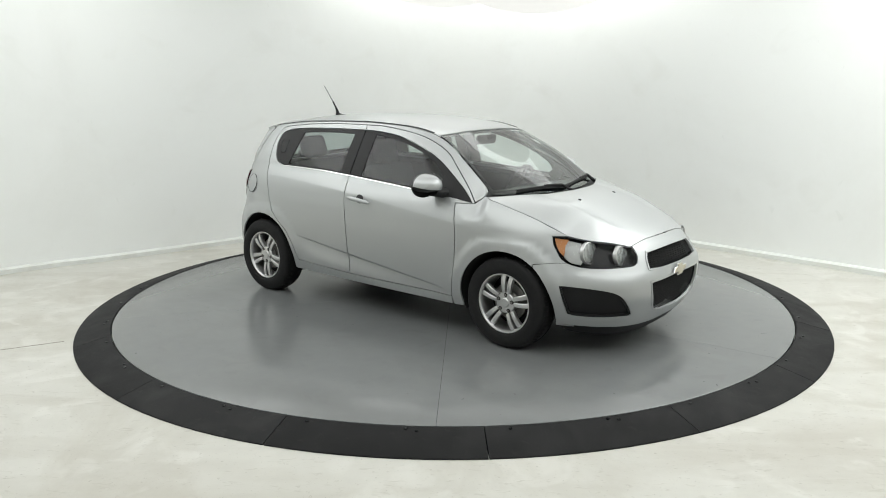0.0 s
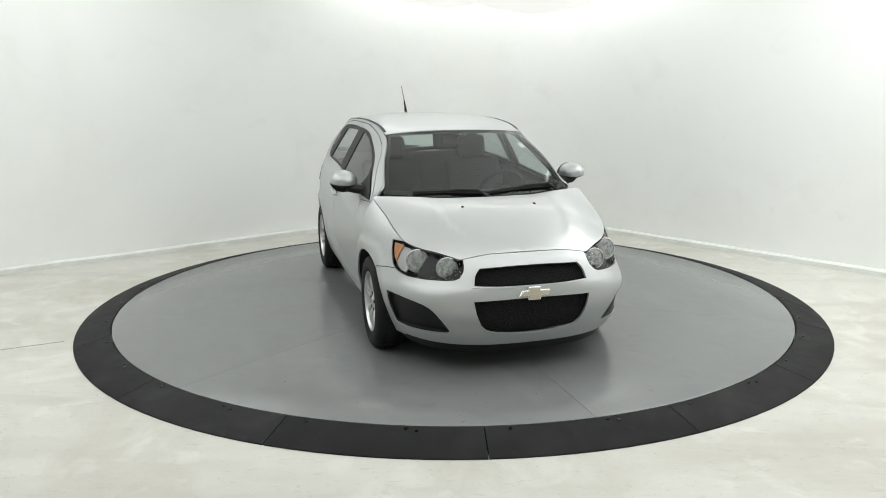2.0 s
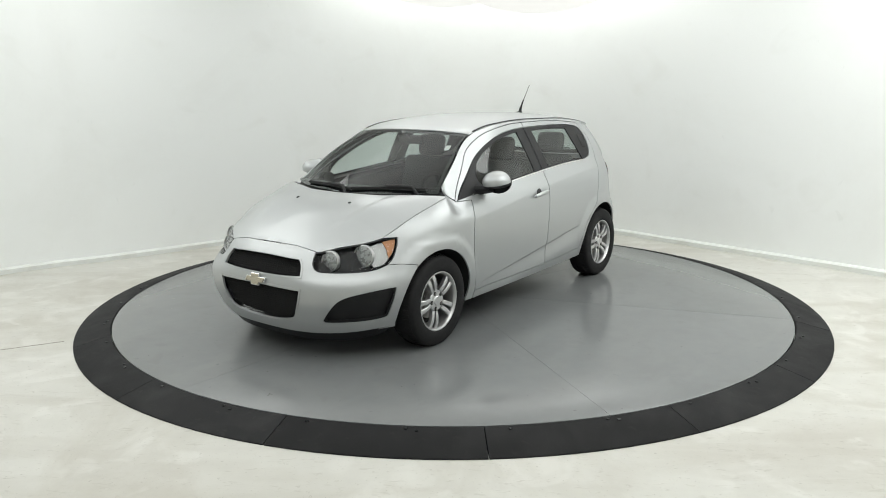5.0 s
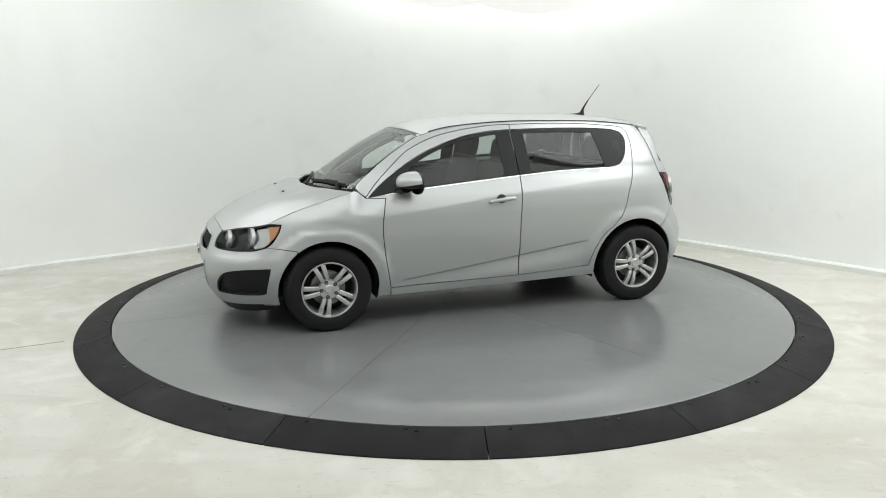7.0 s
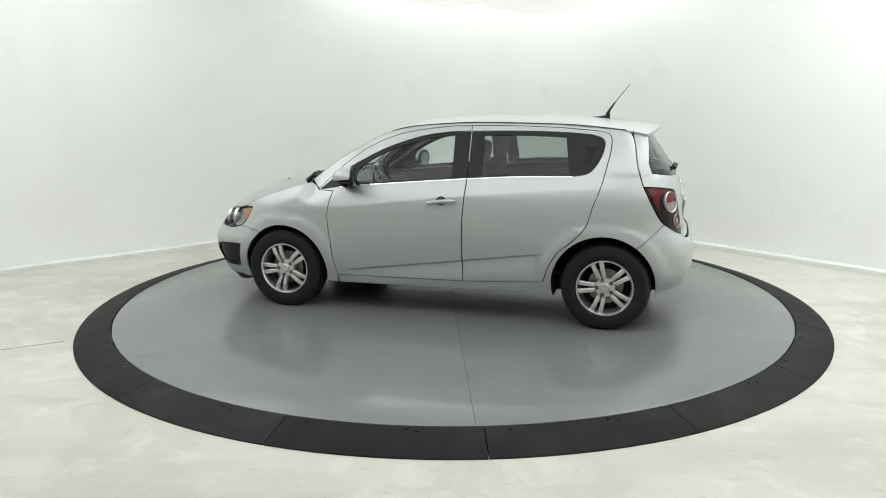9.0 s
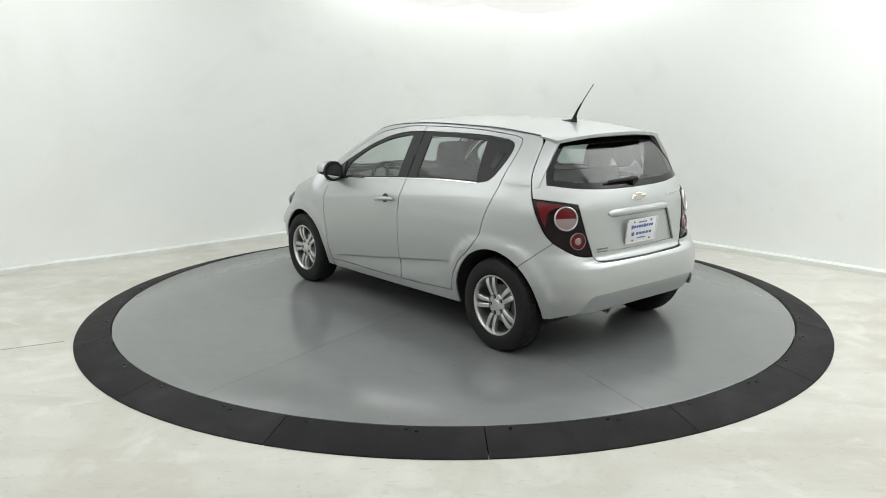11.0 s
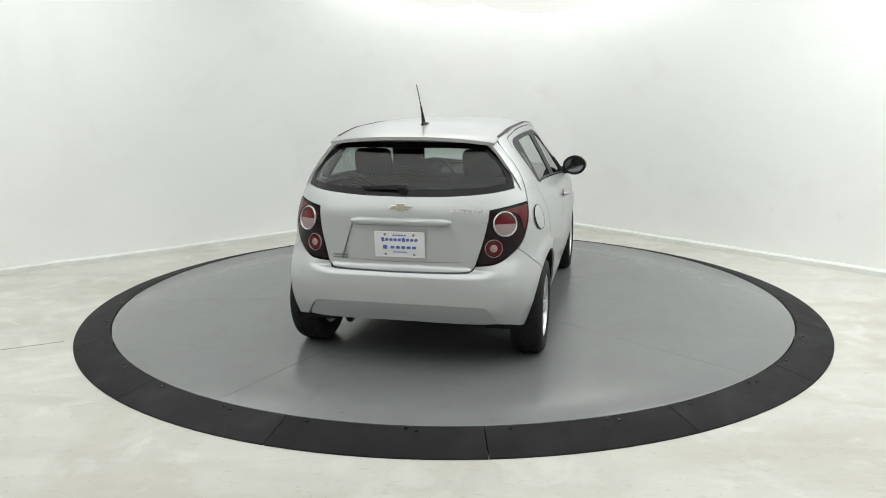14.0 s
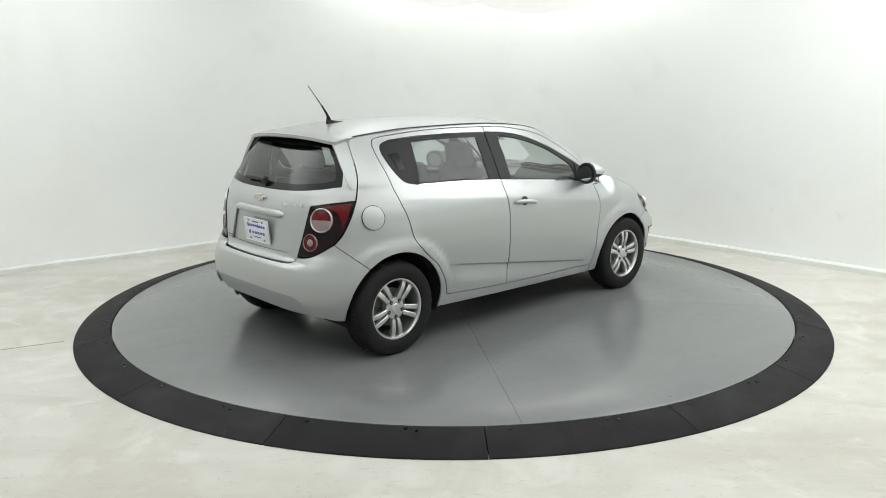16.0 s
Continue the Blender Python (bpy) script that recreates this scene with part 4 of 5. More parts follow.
def top_and_glass(car):
    front = [(0.475, -0.53), (0.50, -0.40), (0.515, -0.2), (0.52, 0.0), (0.515, 0.2), (0.50, 0.40), (0.475, 0.53)]
    side = [(x, rail_y(x) - 0.002) for x in (0.475, 0.3, 0.1, -0.2, -0.5, -0.8, -1.1, -1.40)]
    rear = [(-1.40, 0.53), (-1.425, 0.3), (-1.43, 0.0), (-1.425, -0.3), (-1.40, -0.53)]
    front[0], front[-1] = (0.475, -(rail_y(0.475) - 0.002)), (0.475, rail_y(0.475) - 0.002)
    rear[0], rear[-1] = side[-1], (side[-1][0], -side[-1][1])
    out = loop(front, side, rear, [(x, -y) for x, y in side[::-1]], n=4)
    roof = panel("roof", roof_skin, out, PAINT, car, gap=0.001, thick=0.015, step=0.05)
    for sg in (1, -1):
        xs = (0.42, 0.25, 0.05, -0.2, -0.5, -0.8, -1.1, -1.36)
        strip = loop([(x, sg * (rail_y(x) - 0.020)) for x in xs], [(xs[-1], sg * (rail_y(xs[-1]) - 0.020)), (xs[-1], sg * (rail_y(xs[-1]) - 0.004))], [(x, sg * (rail_y(x) - 0.004)) for x in xs[::-1]], [(xs[0], sg * (rail_y(xs[0]) - 0.004)), (xs[0], sg * (rail_y(xs[0]) - 0.020))], n=4)
        panel("roof_moulding", roof_skin, strip, BLACK, roof, "black moulding along the roof edge", gap=0, off=0.004, thick=0.006, step=0.05)
    # windscreen with its dark border
    edge = [[(0.0, v / 10) for v in range(-10, 11)], [(w / 8, 1.0) for w in range(9)], [(1.0, -v / 10) for v in range(-10, 11)], [(1 - w / 8, -1.0) for w in range(9)]]
    glass = loop(*[[(0.005 + 0.985 * w, v * 0.985) for w, v in r] for r in edge], n=2)
    clear = loop(*[[(0.07 + 0.87 * w, v * 0.945) for w, v in r] for r in edge], n=2)
    ws = panel("windshield", screen_skin, glass, GLASS, car, "laminated windshield glass", gap=0, off=0.0, thick=0, step=0.05)
    panel("windshield_border", screen_skin, glass, GLOSSBLACK, ws, "black printed border", holes=[clear], gap=0, off=-0.003, thick=0)
    st = loop([(0.66, 0.80), (0.66, 0.87)], [(0.66, 0.87), (0.75, 0.87)], [(0.75, 0.87), (0.75, 0.80)], [(0.75, 0.80), (0.66, 0.80)], n=2)
    panel("sticker", screen_skin, st, STICKER, ws, "small white paper sticker", gap=0, off=-0.006, thick=0)
    # cowl and wipers
    cw = loop([(-0.075, v / 10) for v in range(-10, 11)], [(-0.075, 1.0), (0.02, 1.0)], [(0.02, -v / 10) for v in range(-10, 11)], [(0.02, -1.0), (-0.075, -1.0)], n=2)
    cowl = panel("cowl", screen_skin, cw, BLACK, car, "black plastic cowl panel", gap=0, off=-0.012, thick=0)
    for y0, y1, w1 in ((-0.50, 0.02, 0.035), (0.02, 0.60, 0.045)):
        bm = bmesh.new()
        pts = [Vector(screen_skin(w1 + 0.03 * math.sin(math.pi * i / 10), (y0 + (y1 - y0) * i / 10) / 0.69)) + Vector((0.008, 0, 0.012)) for i in range(11)]
        tube(bm, pts, 0.008, 6)
        tube(bm, [p + Vector((-0.008, 0, -0.014)) for p in pts], 0.006, 6)
        tube(bm, [Vector(screen_skin(-0.03, y1 / 0.69 * 0.96)) + Vector((0.012, 0, 0.004)), (pts[8] + pts[9]) / 2 + Vector((0.006, 0, 0.012)), pts[5] + Vector((0.004, 0, 0.010))], [0.014, 0.010, 0.007], 6)
        part("wiper", bm, BLACK, car, "black windshield wiper")
    # antenna
    bm = bmesh.new()
    rings = []
    for i in range(9):
        t = i / 8
        x, w, h = -1.065 - 0.135 * t, 0.030 * math.sin(math.pi * min(1, 0.12 + t * 0.8)), 0.006 + 0.034 * t ** 1.6
        z = roof_skin(x, 0)[2] - 0.002
        rings.append([bm.verts.new((x, w * a, z + h * b)) for a, b in ((-1, 0), (-0.6, 0.6), (0, 1), (0.6, 0.6), (1, 0))])
    for p, q in zip(rings, rings[1:]):
        for i in range(4):
            bm.faces.new((p[i], p[i + 1], q[i + 1], q[i]))
    bm.faces.new(rings[0])
    bm.faces.new(rings[-1])
    ant = part("antenna_base", bm, BLACK, car, "black antenna foot", 50)
    z = roof_skin(-1.18, 0)[2]
    bm = bmesh.new()
    tube(bm, [(-1.175, 0, z + 0.025), (-1.20, 0, z + 0.075), (-1.235, 0, z + 0.125)], [0.014, 0.008, 0.006], 8)
    tube(bm, [(-1.235, 0, z + 0.125), (-1.285, 0, z + 0.19), (-1.342, 0, z + 0.262)], [0.0032, 0.0028, 0.0026], 6)
    part("antenna_mast", bm, BLACK, ant)


def spoiler_skin(u, v):
    """u from the roof's end to the lip, v across."""
    x = -1.405 - 0.175 * u
    half = rail_y(-1.405) - 0.004 * u
    t = min(1.0, abs(v))
    return (x + 0.075 * t ** 3 * u, v * half, roof_skin(-1.40, 0)[2] - 0.016 * u - 0.012 * u * u - (0.048 - 0.008 * u) * t ** 2.6)


FIN_Z = (1.392, 1.10)


def fin_skin(u, v):
    """u from the gate seam rearwards, v downwards along the rear window's side."""
    z = FIN_Z[0] + (FIN_Z[1] - FIN_Z[0]) * v
    s = Vector(skin(*kx(-1.408 - 0.069 * v, z)))
    e = Vector(spoiler_skin(1.0, 1.0)) * (1 - v) + Vector((-1.516, s.y - 0.012, z)) * v
    e.x -= 0.012 * math.sin(math.pi * v)
    e.y = s.y - 0.008 - 0.012 * u
    return tuple(s * (1 - u) + Vector((e.x, e.y, z + (e.z - FIN_Z[0]) * (1 - v) ** 2 if v < 1 else z)) * u)


def valance_skin(s, z):
    """The insert under the rear bumper, leaning in towards its foot."""
    x, y, z = skin(s, z)
    return (x + 0.22 * max(0.0, 0.440 - z), y, z)


def rear_end(car):
    gate_side = [kx(-1.408, 1.388), kx(-1.443, 1.22), kx(-1.476, 1.10), kx(-1.50, 1.035)]
    lamp_top = [kx(-1.50, 1.035), kr(0.66, 1.022), kr(0.54, 1.0)]
    lamp_in = [kr(0.54, 1.0), kr(0.515, 0.84), kr(0.465, 0.672)]
    low = [kr(0.465, 0.672), kr(0.445, 0.648), kr(0.40, 0.638), kr(0.2, 0.634), (3.0, 0.632)]
    top = [(3.0, 1.405), kr(0.2, 1.404), kr(0.40, 1.398), kx(-1.408, 1.388)]
    half = [top, gate_side, lamp_top, lamp_in, low]
    out = loop(*half, *[mirror_run(r, True) for r in half[::-1]])
    wtop = [(3.0, 1.392), kr(0.25, 1.390), kr(0.47, 1.382)]
    wside = [kr(0.47, 1.382), kr(0.60, 1.26), kr(0.665, 1.120)]
    wlow = [kr(0.665, 1.120), kr(0.50, 1.095), kr(0.25, 1.078), (3.0, 1.074)]
    wh = [wtop, wside, wlow]
    win = loop(*wh, *[mirror_run(r, True) for r in wh[::-1]])
    pan = shrink(win, gate_skin, 0.045)
    rec = [[kr(-0.31, 0.905), (3.0, 0.915), kr(0.31, 0.905)], [kr(0.31, 0.905), kr(0.345, 0.79), kr(0.375, 0.69)], [kr(0.375, 0.69), (3.0, 0.683), kr(-0.375, 0.69)], [kr(-0.375, 0.69), kr(-0.345, 0.79), kr(-0.31, 0.905)]]
    recl = loop(*rec)
    gate = panel("tailgate", gate_skin, out, PAINT, car, holes=[win, recl], step=0.03)
    panel("plate_recess", gate_skin, recl, PAINT, gate, "silver recess round the number plate", gap=-0.002, off=-0.016, thick=0)
    panel("window_border", gate_skin, win, GLOSSBLACK, gate, "black window border", holes=[pan], gap=0.001, off=-0.003, thick=0.004)
    panel("rear_window", gate_skin, pan, PRIVACY, gate, "tinted rear window glass", gap=-0.004, off=-0.006, thick=0)
    # grip bar over the plate
    bm = bmesh.new()
    bar = [Vector(gate_skin(*kr(y, 0.925))) if abs(y) > 1e-3 else Vector(gate_skin(3, 0.925)) for y in np.linspace(-0.315, 0.315, 13)]
    tube(bm, bar, [0.012] + [0.026] * 11 + [0.012], 12)
    for v in bm.verts:
        v.co.x += 0.004
    part("grip_bar", bm, PAINT, gate, "silver moulding over the plate")
    badge(gate, Vector(gate_skin(3, 1.010)) + Vector((-0.002, 0, 0)), Vector((-1, 0, 0.12)), 0.15, 0.052)
    for n, y0, y1, zz, hh, mat in ((11, -0.30, -0.50, 0.998, 0.016, CHROME), (7, 0.435, 0.335, 0.712, 0.009, STEEL), (9, 0.435, 0.335, 0.695, 0.006, STEEL)):
        bm = bmesh.new()
        for i in range(n):
            y = y0 + (y1 - y0) * (i + 0.5) / n
            if n == 11 and i == 8:
                continue
            p = Vector(gate_skin(*kr(y, zz)))
            q = Vector(gate_skin(*kr(y + 0.01, zz)))
            a = math.atan2((q - p).x, (q - p).y)
            box(bm, (0.003, abs(y1 - y0) / n * 0.7, hh), pose(p.x - 0.0025, p.y, p.z, 0, 6, -math.degrees(a)))
        tagged(part("lettering", bm, mat, gate, "bright model lettering" if n == 11 else "small dealer lettering"), kind="stuff")
    number_plate(gate)
    # wiper
    bm = bmesh.new()
    pts = [Vector(gate_skin(*kr(y, 1.122 - 0.012 * abs(y - 0.1)))) + Vector((-0.022, 0, 0.006)) for y in np.linspace(-0.02, 0.26, 7)]
    tube(bm, pts, [0.016, 0.015, 0.013, 0.012, 0.010, 0.009, 0.007], 8)
    cyl(bm, 0.026, 0.035, Matrix.Translation(Vector(gate_skin(3.0, 1.115)) + Vector((-0.014, 0, 0))) @ pose(0, 0, 0, 0, 70), 16)
    part("rear_wiper", bm, BLACK, gate, "black rear wiper")
    # spoiler
    e = [[(0.0, v / 8) for v in range(-8, 9)], [(0.0, 1.0), (0.5, 1.0), (1.0, 1.0)], [(1.0, -v / 8) for v in range(-8, 9)], [(1.0, -1.0), (0.5, -1.0), (0.0, -1.0)]]
    sp = panel("spoiler", spoiler_skin, loop(*e, n=3), PAINT, gate, "silver roof spoiler", gap=0.001, thick=0.022, step=0.04)
    panel("spoiler_underside", spoiler_skin, loop(*e, n=3), GREYPLASTIC, sp, gap=0.012, off=-0.021, thick=0, step=0.06)
    # fins beside the window
    for fl in (False, True):
        fin = loop([(0.0, v / 8) for v in range(9)], [(0.0, 1.0), (0.5, 1.0), (1.0, 1.0)], [(1.0, 1 - v / 8) for v in range(9)], [(1.0, 0.0), (0.5, 0.0), (0.0, 0.0)], n=2)
        panel("spoiler_fin", fin_skin, fin, PAINT, gate, "silver fin beside the rear window", gap=0.001, off=0.002, thick=0.02, flip=fl, step=0.03)
    # rear bumper
    seam = [kx(-1.648, 0.765), kx(-1.58, 0.70), kx(-1.475, 0.608)]
    ltop = [kr(0.465, 0.668), kr(0.60, 0.690), kx(-1.648, 0.765)]
    va = [kr(0.612, 0.318), kr(0.575, 0.378), kr(0.54, 0.420), kr(0.48, 0.434), kr(0.25, 0.438), (3.0, 0.438)]
    toprun = [(3.0, 0.626), kr(0.2, 0.628), kr(0.40, 0.632), kr(0.445, 0.642), kr(0.465, 0.668)]
    half = [toprun, ltop, seam, arch_run(1, 129, 186), [arch_run(1, 129, 186)[-1], kx(-1.66, 0.284)], [kx(-1.66, 0.284), kr(0.68, 0.305)], [kr(0.68, 0.305), kr(0.612, 0.318)], va]
    out = loop(*half, *[mirror_run(r, True) for r in half[::-1]])
    ledge = [(2.5 + i * 0.01, z) for i in range(101) for z in (0.596, 0.604, 0.609, 0.613, 0.617, 0.621, 0.625, 0.629, 0.633, 0.640, 0.650)]
    bumper = panel("rear_bumper", skin, out, PAINT, car, step=0.03, gap=0.0015, extra=ledge)
    vb = [kr(0.602, 0.309), kr(0.45, 0.311), kr(0.2, 0.314), (3.0, 0.315)]
    val = loop(va, mirror_run(va, True), [(6 - p[0], p[1]) for p in vb], vb[::-1])
    panel("valance", valance_skin, val, PAINT, bumper, "silver lower bumper insert", gap=0.0, off=-0.004, thick=0.03)
    # tail lamps
    lo = loop([kx(-1.50, 1.032), kr(0.66, 1.020), kr(0.54, 0.998)], [kr(0.54, 0.998), kr(0.515, 0.84), kr(0.468, 0.675)], [kr(0.468, 0.675), kr(0.60, 0.694), kx(-1.652, 0.765)], [kx(-1.652, 0.765), kx(-1.605, 0.83), kx(-1.542, 0.95), kx(-1.50, 1.032)])
    for fl in (False, True):
        t = panel("tail_light", gate_skin, lo, SMOKED, car, "dark red tail light with two round lamps", gap=0.002, off=0.004, flip=fl, thick=0.02)
        red = loop([kx(-1.525, 1.018), kr(0.675, 1.008), kr(0.62, 0.998)], [kr(0.62, 0.998), kr(0.70, 0.96), kx(-1.60, 0.87)], [kx(-1.60, 0.87), kx(-1.565, 0.94), kx(-1.525, 1.018)])
        panel("red_wing", gate_skin, red, REDLENS, t, "red outer lens", gap=0.0, off=0.007, thick=0.003, flip=fl)
        for yy, zz, rr, up in ((0.628, 0.918, 0.077, True), (0.568, 0.775, 0.055, False)):
            p = Vector(gate_skin(*kr(yy, zz)))
            a, b = Vector(gate_skin(*kr(yy + 0.02, zz))), Vector(gate_skin(*kr(yy, zz + 0.03)))
            n = (a - p).cross(b - p).normalized()
            n = -n if n.x > 0 else n
            n = (n + Vector((-0.15, 0, 0.03))).normalized()
            m = Matrix.Translation(p + n * 0.005) @ n.to_track_quat("Z", "Y").to_matrix().to_4x4()
            bm = bmesh.new()
            lathe(bm, [(rr * 0.89, -0.008), (rr * 0.89, 0.003), (rr * 0.94, 0.007), (rr, 0.002), (rr, -0.03)], seg=40)
            ring = part("lamp_ring", place(bm, m, fl), ALLOY if up else WHITELENS, t, "bright ring" if up else "pale ring")
            if up:
                for half_, mat in ((1, REDLENS), (-1, WHITELENS)):
                    bm = bmesh.new()
                    lathe(bm, [(0.0005, 0.006), (rr * 0.5, 0.004), (rr * 0.90, -0.003)], seg=40)
                    bmesh.ops.bisect_plane(bm, geom=bm.verts[:] + bm.edges[:] + bm.faces[:], plane_co=(0, 0, 0), plane_no=(0.0, -half_, 0), clear_outer=True)
                    part("lens", place(bm, m, fl), mat, ring, "red upper lens" if half_ > 0 else "pale lower lens")
            else:
                bm = bmesh.new()
                lathe(bm, [(rr * 0.42, 0.002), (rr * 0.66, 0.003), (rr * 0.89, -0.003)], seg=32)
                part("lens", place(bm, m, fl), REDLENS, ring, "red ring lens")
                bm = bmesh.new()
                lathe(bm, [(0.0005, 0.006), (rr * 0.3, 0.005), (rr * 0.44, 0.0)], seg=24)
                part("lens", place(bm, m, fl), WHITELENS, ring, "pale centre lens")
    # exhaust
    bm = bmesh.new()
    lathe(bm, [(0.024, -0.20), (0.028, -0.20), (0.028, 0.04), (0.024, 0.04)], pose(-1.76, 0.33, 0.312, 0, -100), 20, True)
    part("exhaust", bm, STEEL, car, "dull steel tailpipe")


def number_plate(gate):
    p = Vector(gate_skin(3, 0.79)) + Vector((-0.006, 0, 0))
    m = Matrix.Translation(p) @ pose(0, 0, 0, 0, 6.0, 180)
    bm = bmesh.new()
    box(bm, (0.006, 0.305, 0.155), m, 0.003)
    pl = part("license_plate", bm, PLATE, gate, "white dealer plate with blue lettering bars")
    bm = bmesh.new()
    for dy, dz, sy, sz in ((0, 0.0755, 0.312, 0.008), (0, -0.0755, 0.312, 0.008), (0.153, 0, 0.008, 0.155), (-0.153, 0, 0.008, 0.155)):
        box(bm, (0.010, sy, sz), m @ pose(0.001, dy, dz))
    part("plate_frame", bm, PLATE, pl, "thin pale plate frame")
    f = 0.0045
    bm = bmesh.new()
    for i in range(9):
        box(bm, (0.002, 0.019, 0.026 if i in (0, 5) else 0.016), m @ pose(f, -0.105 + i * 0.0262, 0.030, 14))
    for i in range(5):
        box(bm, (0.002, 0.024, 0.016), m @ pose(f, -0.045 + i * 0.034, -0.018))
    box(bm, (0.002, 0.026, 0.024), m @ pose(f, -0.092, -0.018))
    for i in range(6):
        box(bm, (0.002, 0.011, 0.006), m @ pose(f, -0.036 + i * 0.0145, -0.048))
    for i in range(6):
        box(bm, (0.002, 0.011, 0.008), m @ pose(f, -0.036 + i * 0.0145, 0.058))
    tagged(part("plate_bars", bm, BLUEINK, pl, "blue bars of lettering"), kind="stuff")
    for y in (-0.09, 0.09):
        for z in (-0.062, 0.062):
            bm = bmesh.new()
            cyl(bm, 0.007, 0.006, m @ pose(f, y, z, 0, 90), 10)
            part("bolt", bm, STEEL, pl)


def wheel(car):
    """A wheel with its hub's face towards +y, about its centre."""
    w = new("wheel")
    w.parent = car
    tagged(w, "black tyre on a silver five-spoke alloy wheel")
    r = pose(0, 0, 0, -90)
    bm = bmesh.new()
    prof = [(0.200, -0.095), (0.245, -0.103), (0.285, -0.100), (0.304, -0.085), (0.311, -0.06), (0.313, 0.0), (0.311, 0.06), (0.304, 0.085), (0.296, 0.094), (0.285, 0.100), (0.245, 0.1035), (0.222, 0.101), (0.205, 0.094), (0.198, 0.085)]
    lathe(bm, prof, r, 72)
    tyre = part("tyre", bm, RUBBER, w, "black rubber tyre", 60)
    bm = bmesh.new()
    for k in range(60):
        a = 2 * math.pi * k / 60
        for row, dz in ((-1, 0.0), (1, 0.05)):
            box(bm, (0.006, 0.045, 0.018), pose(0, 0, 0, 0, math.degrees(a) + dz * 60) @ pose(0.3125, row * 0.052, 0, 0, 0, 14 * row))
    tagged(part("tread", bm, RUBBER, tyre), kind="stuff")
    bm = bmesh.new()
    lathe(bm, [(0.206, 0.088), (0.203, 0.094), (0.196, 0.094), (0.190, 0.086), (0.186, 0.070), (0.183, 0.02), (0.183, -0.09), (0.205, -0.095)], r, 72)
    rim = part("rim", bm, ALLOY, w, "silver alloy rim", 40)
    for k in range(5):
        a = 90 + 72 * k
        bm = bmesh.new()
        for sgn in (-1, 1):
            ring = []
            for i in range(7):
                t = i / 6
                rad = 0.071 + 0.121 * t
                off_ = sgn * (0.0185 + 0.0135 * t)
                wd = 0.0135 + 0.0035 * t
                hgt = 0.075 + 0.012 * math.sin(t * math.pi * 0.9) - 0.004 * t
                ring.append([bm.verts.new((rad, off_ + q * wd, hgt + dh)) for q, dh in ((-1, -0.028), (-1, -0.003), (-0.7, 0), (0.7, 0), (1, -0.003), (1, -0.028))])
            for p, q in zip(ring, ring[1:]):
                for j in range(5):
                    bm.faces.new((p[j], p[j + 1], q[j + 1], q[j]))
                bm.faces.new((p[5], p[0], q[0], q[5]))
            bm.faces.new(ring[0])
            bm.faces.new(ring[-1])
        for v in bm.verts:
            v.co = r @ (pose(0, 0, 0, 0, 0, a) @ v.co)
        part("spoke", bm, ALLOY, rim)
    bm = bmesh.new()
    lathe(bm, [(0.0005, 0.080), (0.028, 0.080), (0.031, 0.077), (0.034, 0.074), (0.068, 0.0735), (0.074, 0.066), (0.074, 0.03)], r, 40)
    hub = part("hub", bm, ALLOY, rim, "", 35)
    for k in range(5):
        a = radians(90 + 72 * k)
        bm = bmesh.new()
        cyl(bm, 0.0135, 0.004, r @ pose(0.056 * math.cos(a), 0.056 * math.sin(a), 0.0735), 16)
        part("nut_socket", bm, CAVITY, hub)
        bm = bmesh.new()
        cyl(bm, 0.0085, 0.012, r @ pose(0.056 * math.cos(a), 0.056 * math.sin(a), 0.074), 6)
        part("lug_nut", bm, STEEL, hub)
    bm = bmesh.new()
    lathe(bm, [(0.0005, 0.012), (0.05, 0.03), (0.07, 0.012), (0.128, 0.012), (0.128, -0.01), (0.0005, -0.01)], r, 40)
    part("brake_disc", bm, STEEL, w, "dull steel brake disc")
    bm = bmesh.new()
    lathe(bm, [(0.0005, -0.04), (0.183, -0.04)], r, 40)
    part("back_plate", bm, CAVITY, w)
    return w


def wheels(car):
    w = wheel(car)
    w.matrix_basis = pose(WHEEL_X, 0.745, WHEEL_Z, 0, -14)
    for x, y, rz, ry in ((-WHEEL_X, 0.745, 0, -17), (WHEEL_X, -0.745, 180, 30), (-WHEEL_X, -0.745, 180, 2)):
        copy_thing(w, pose(x, y, WHEEL_Z, 0, 0, rz) @ pose(0, 0, 0, 0, ry, 0))


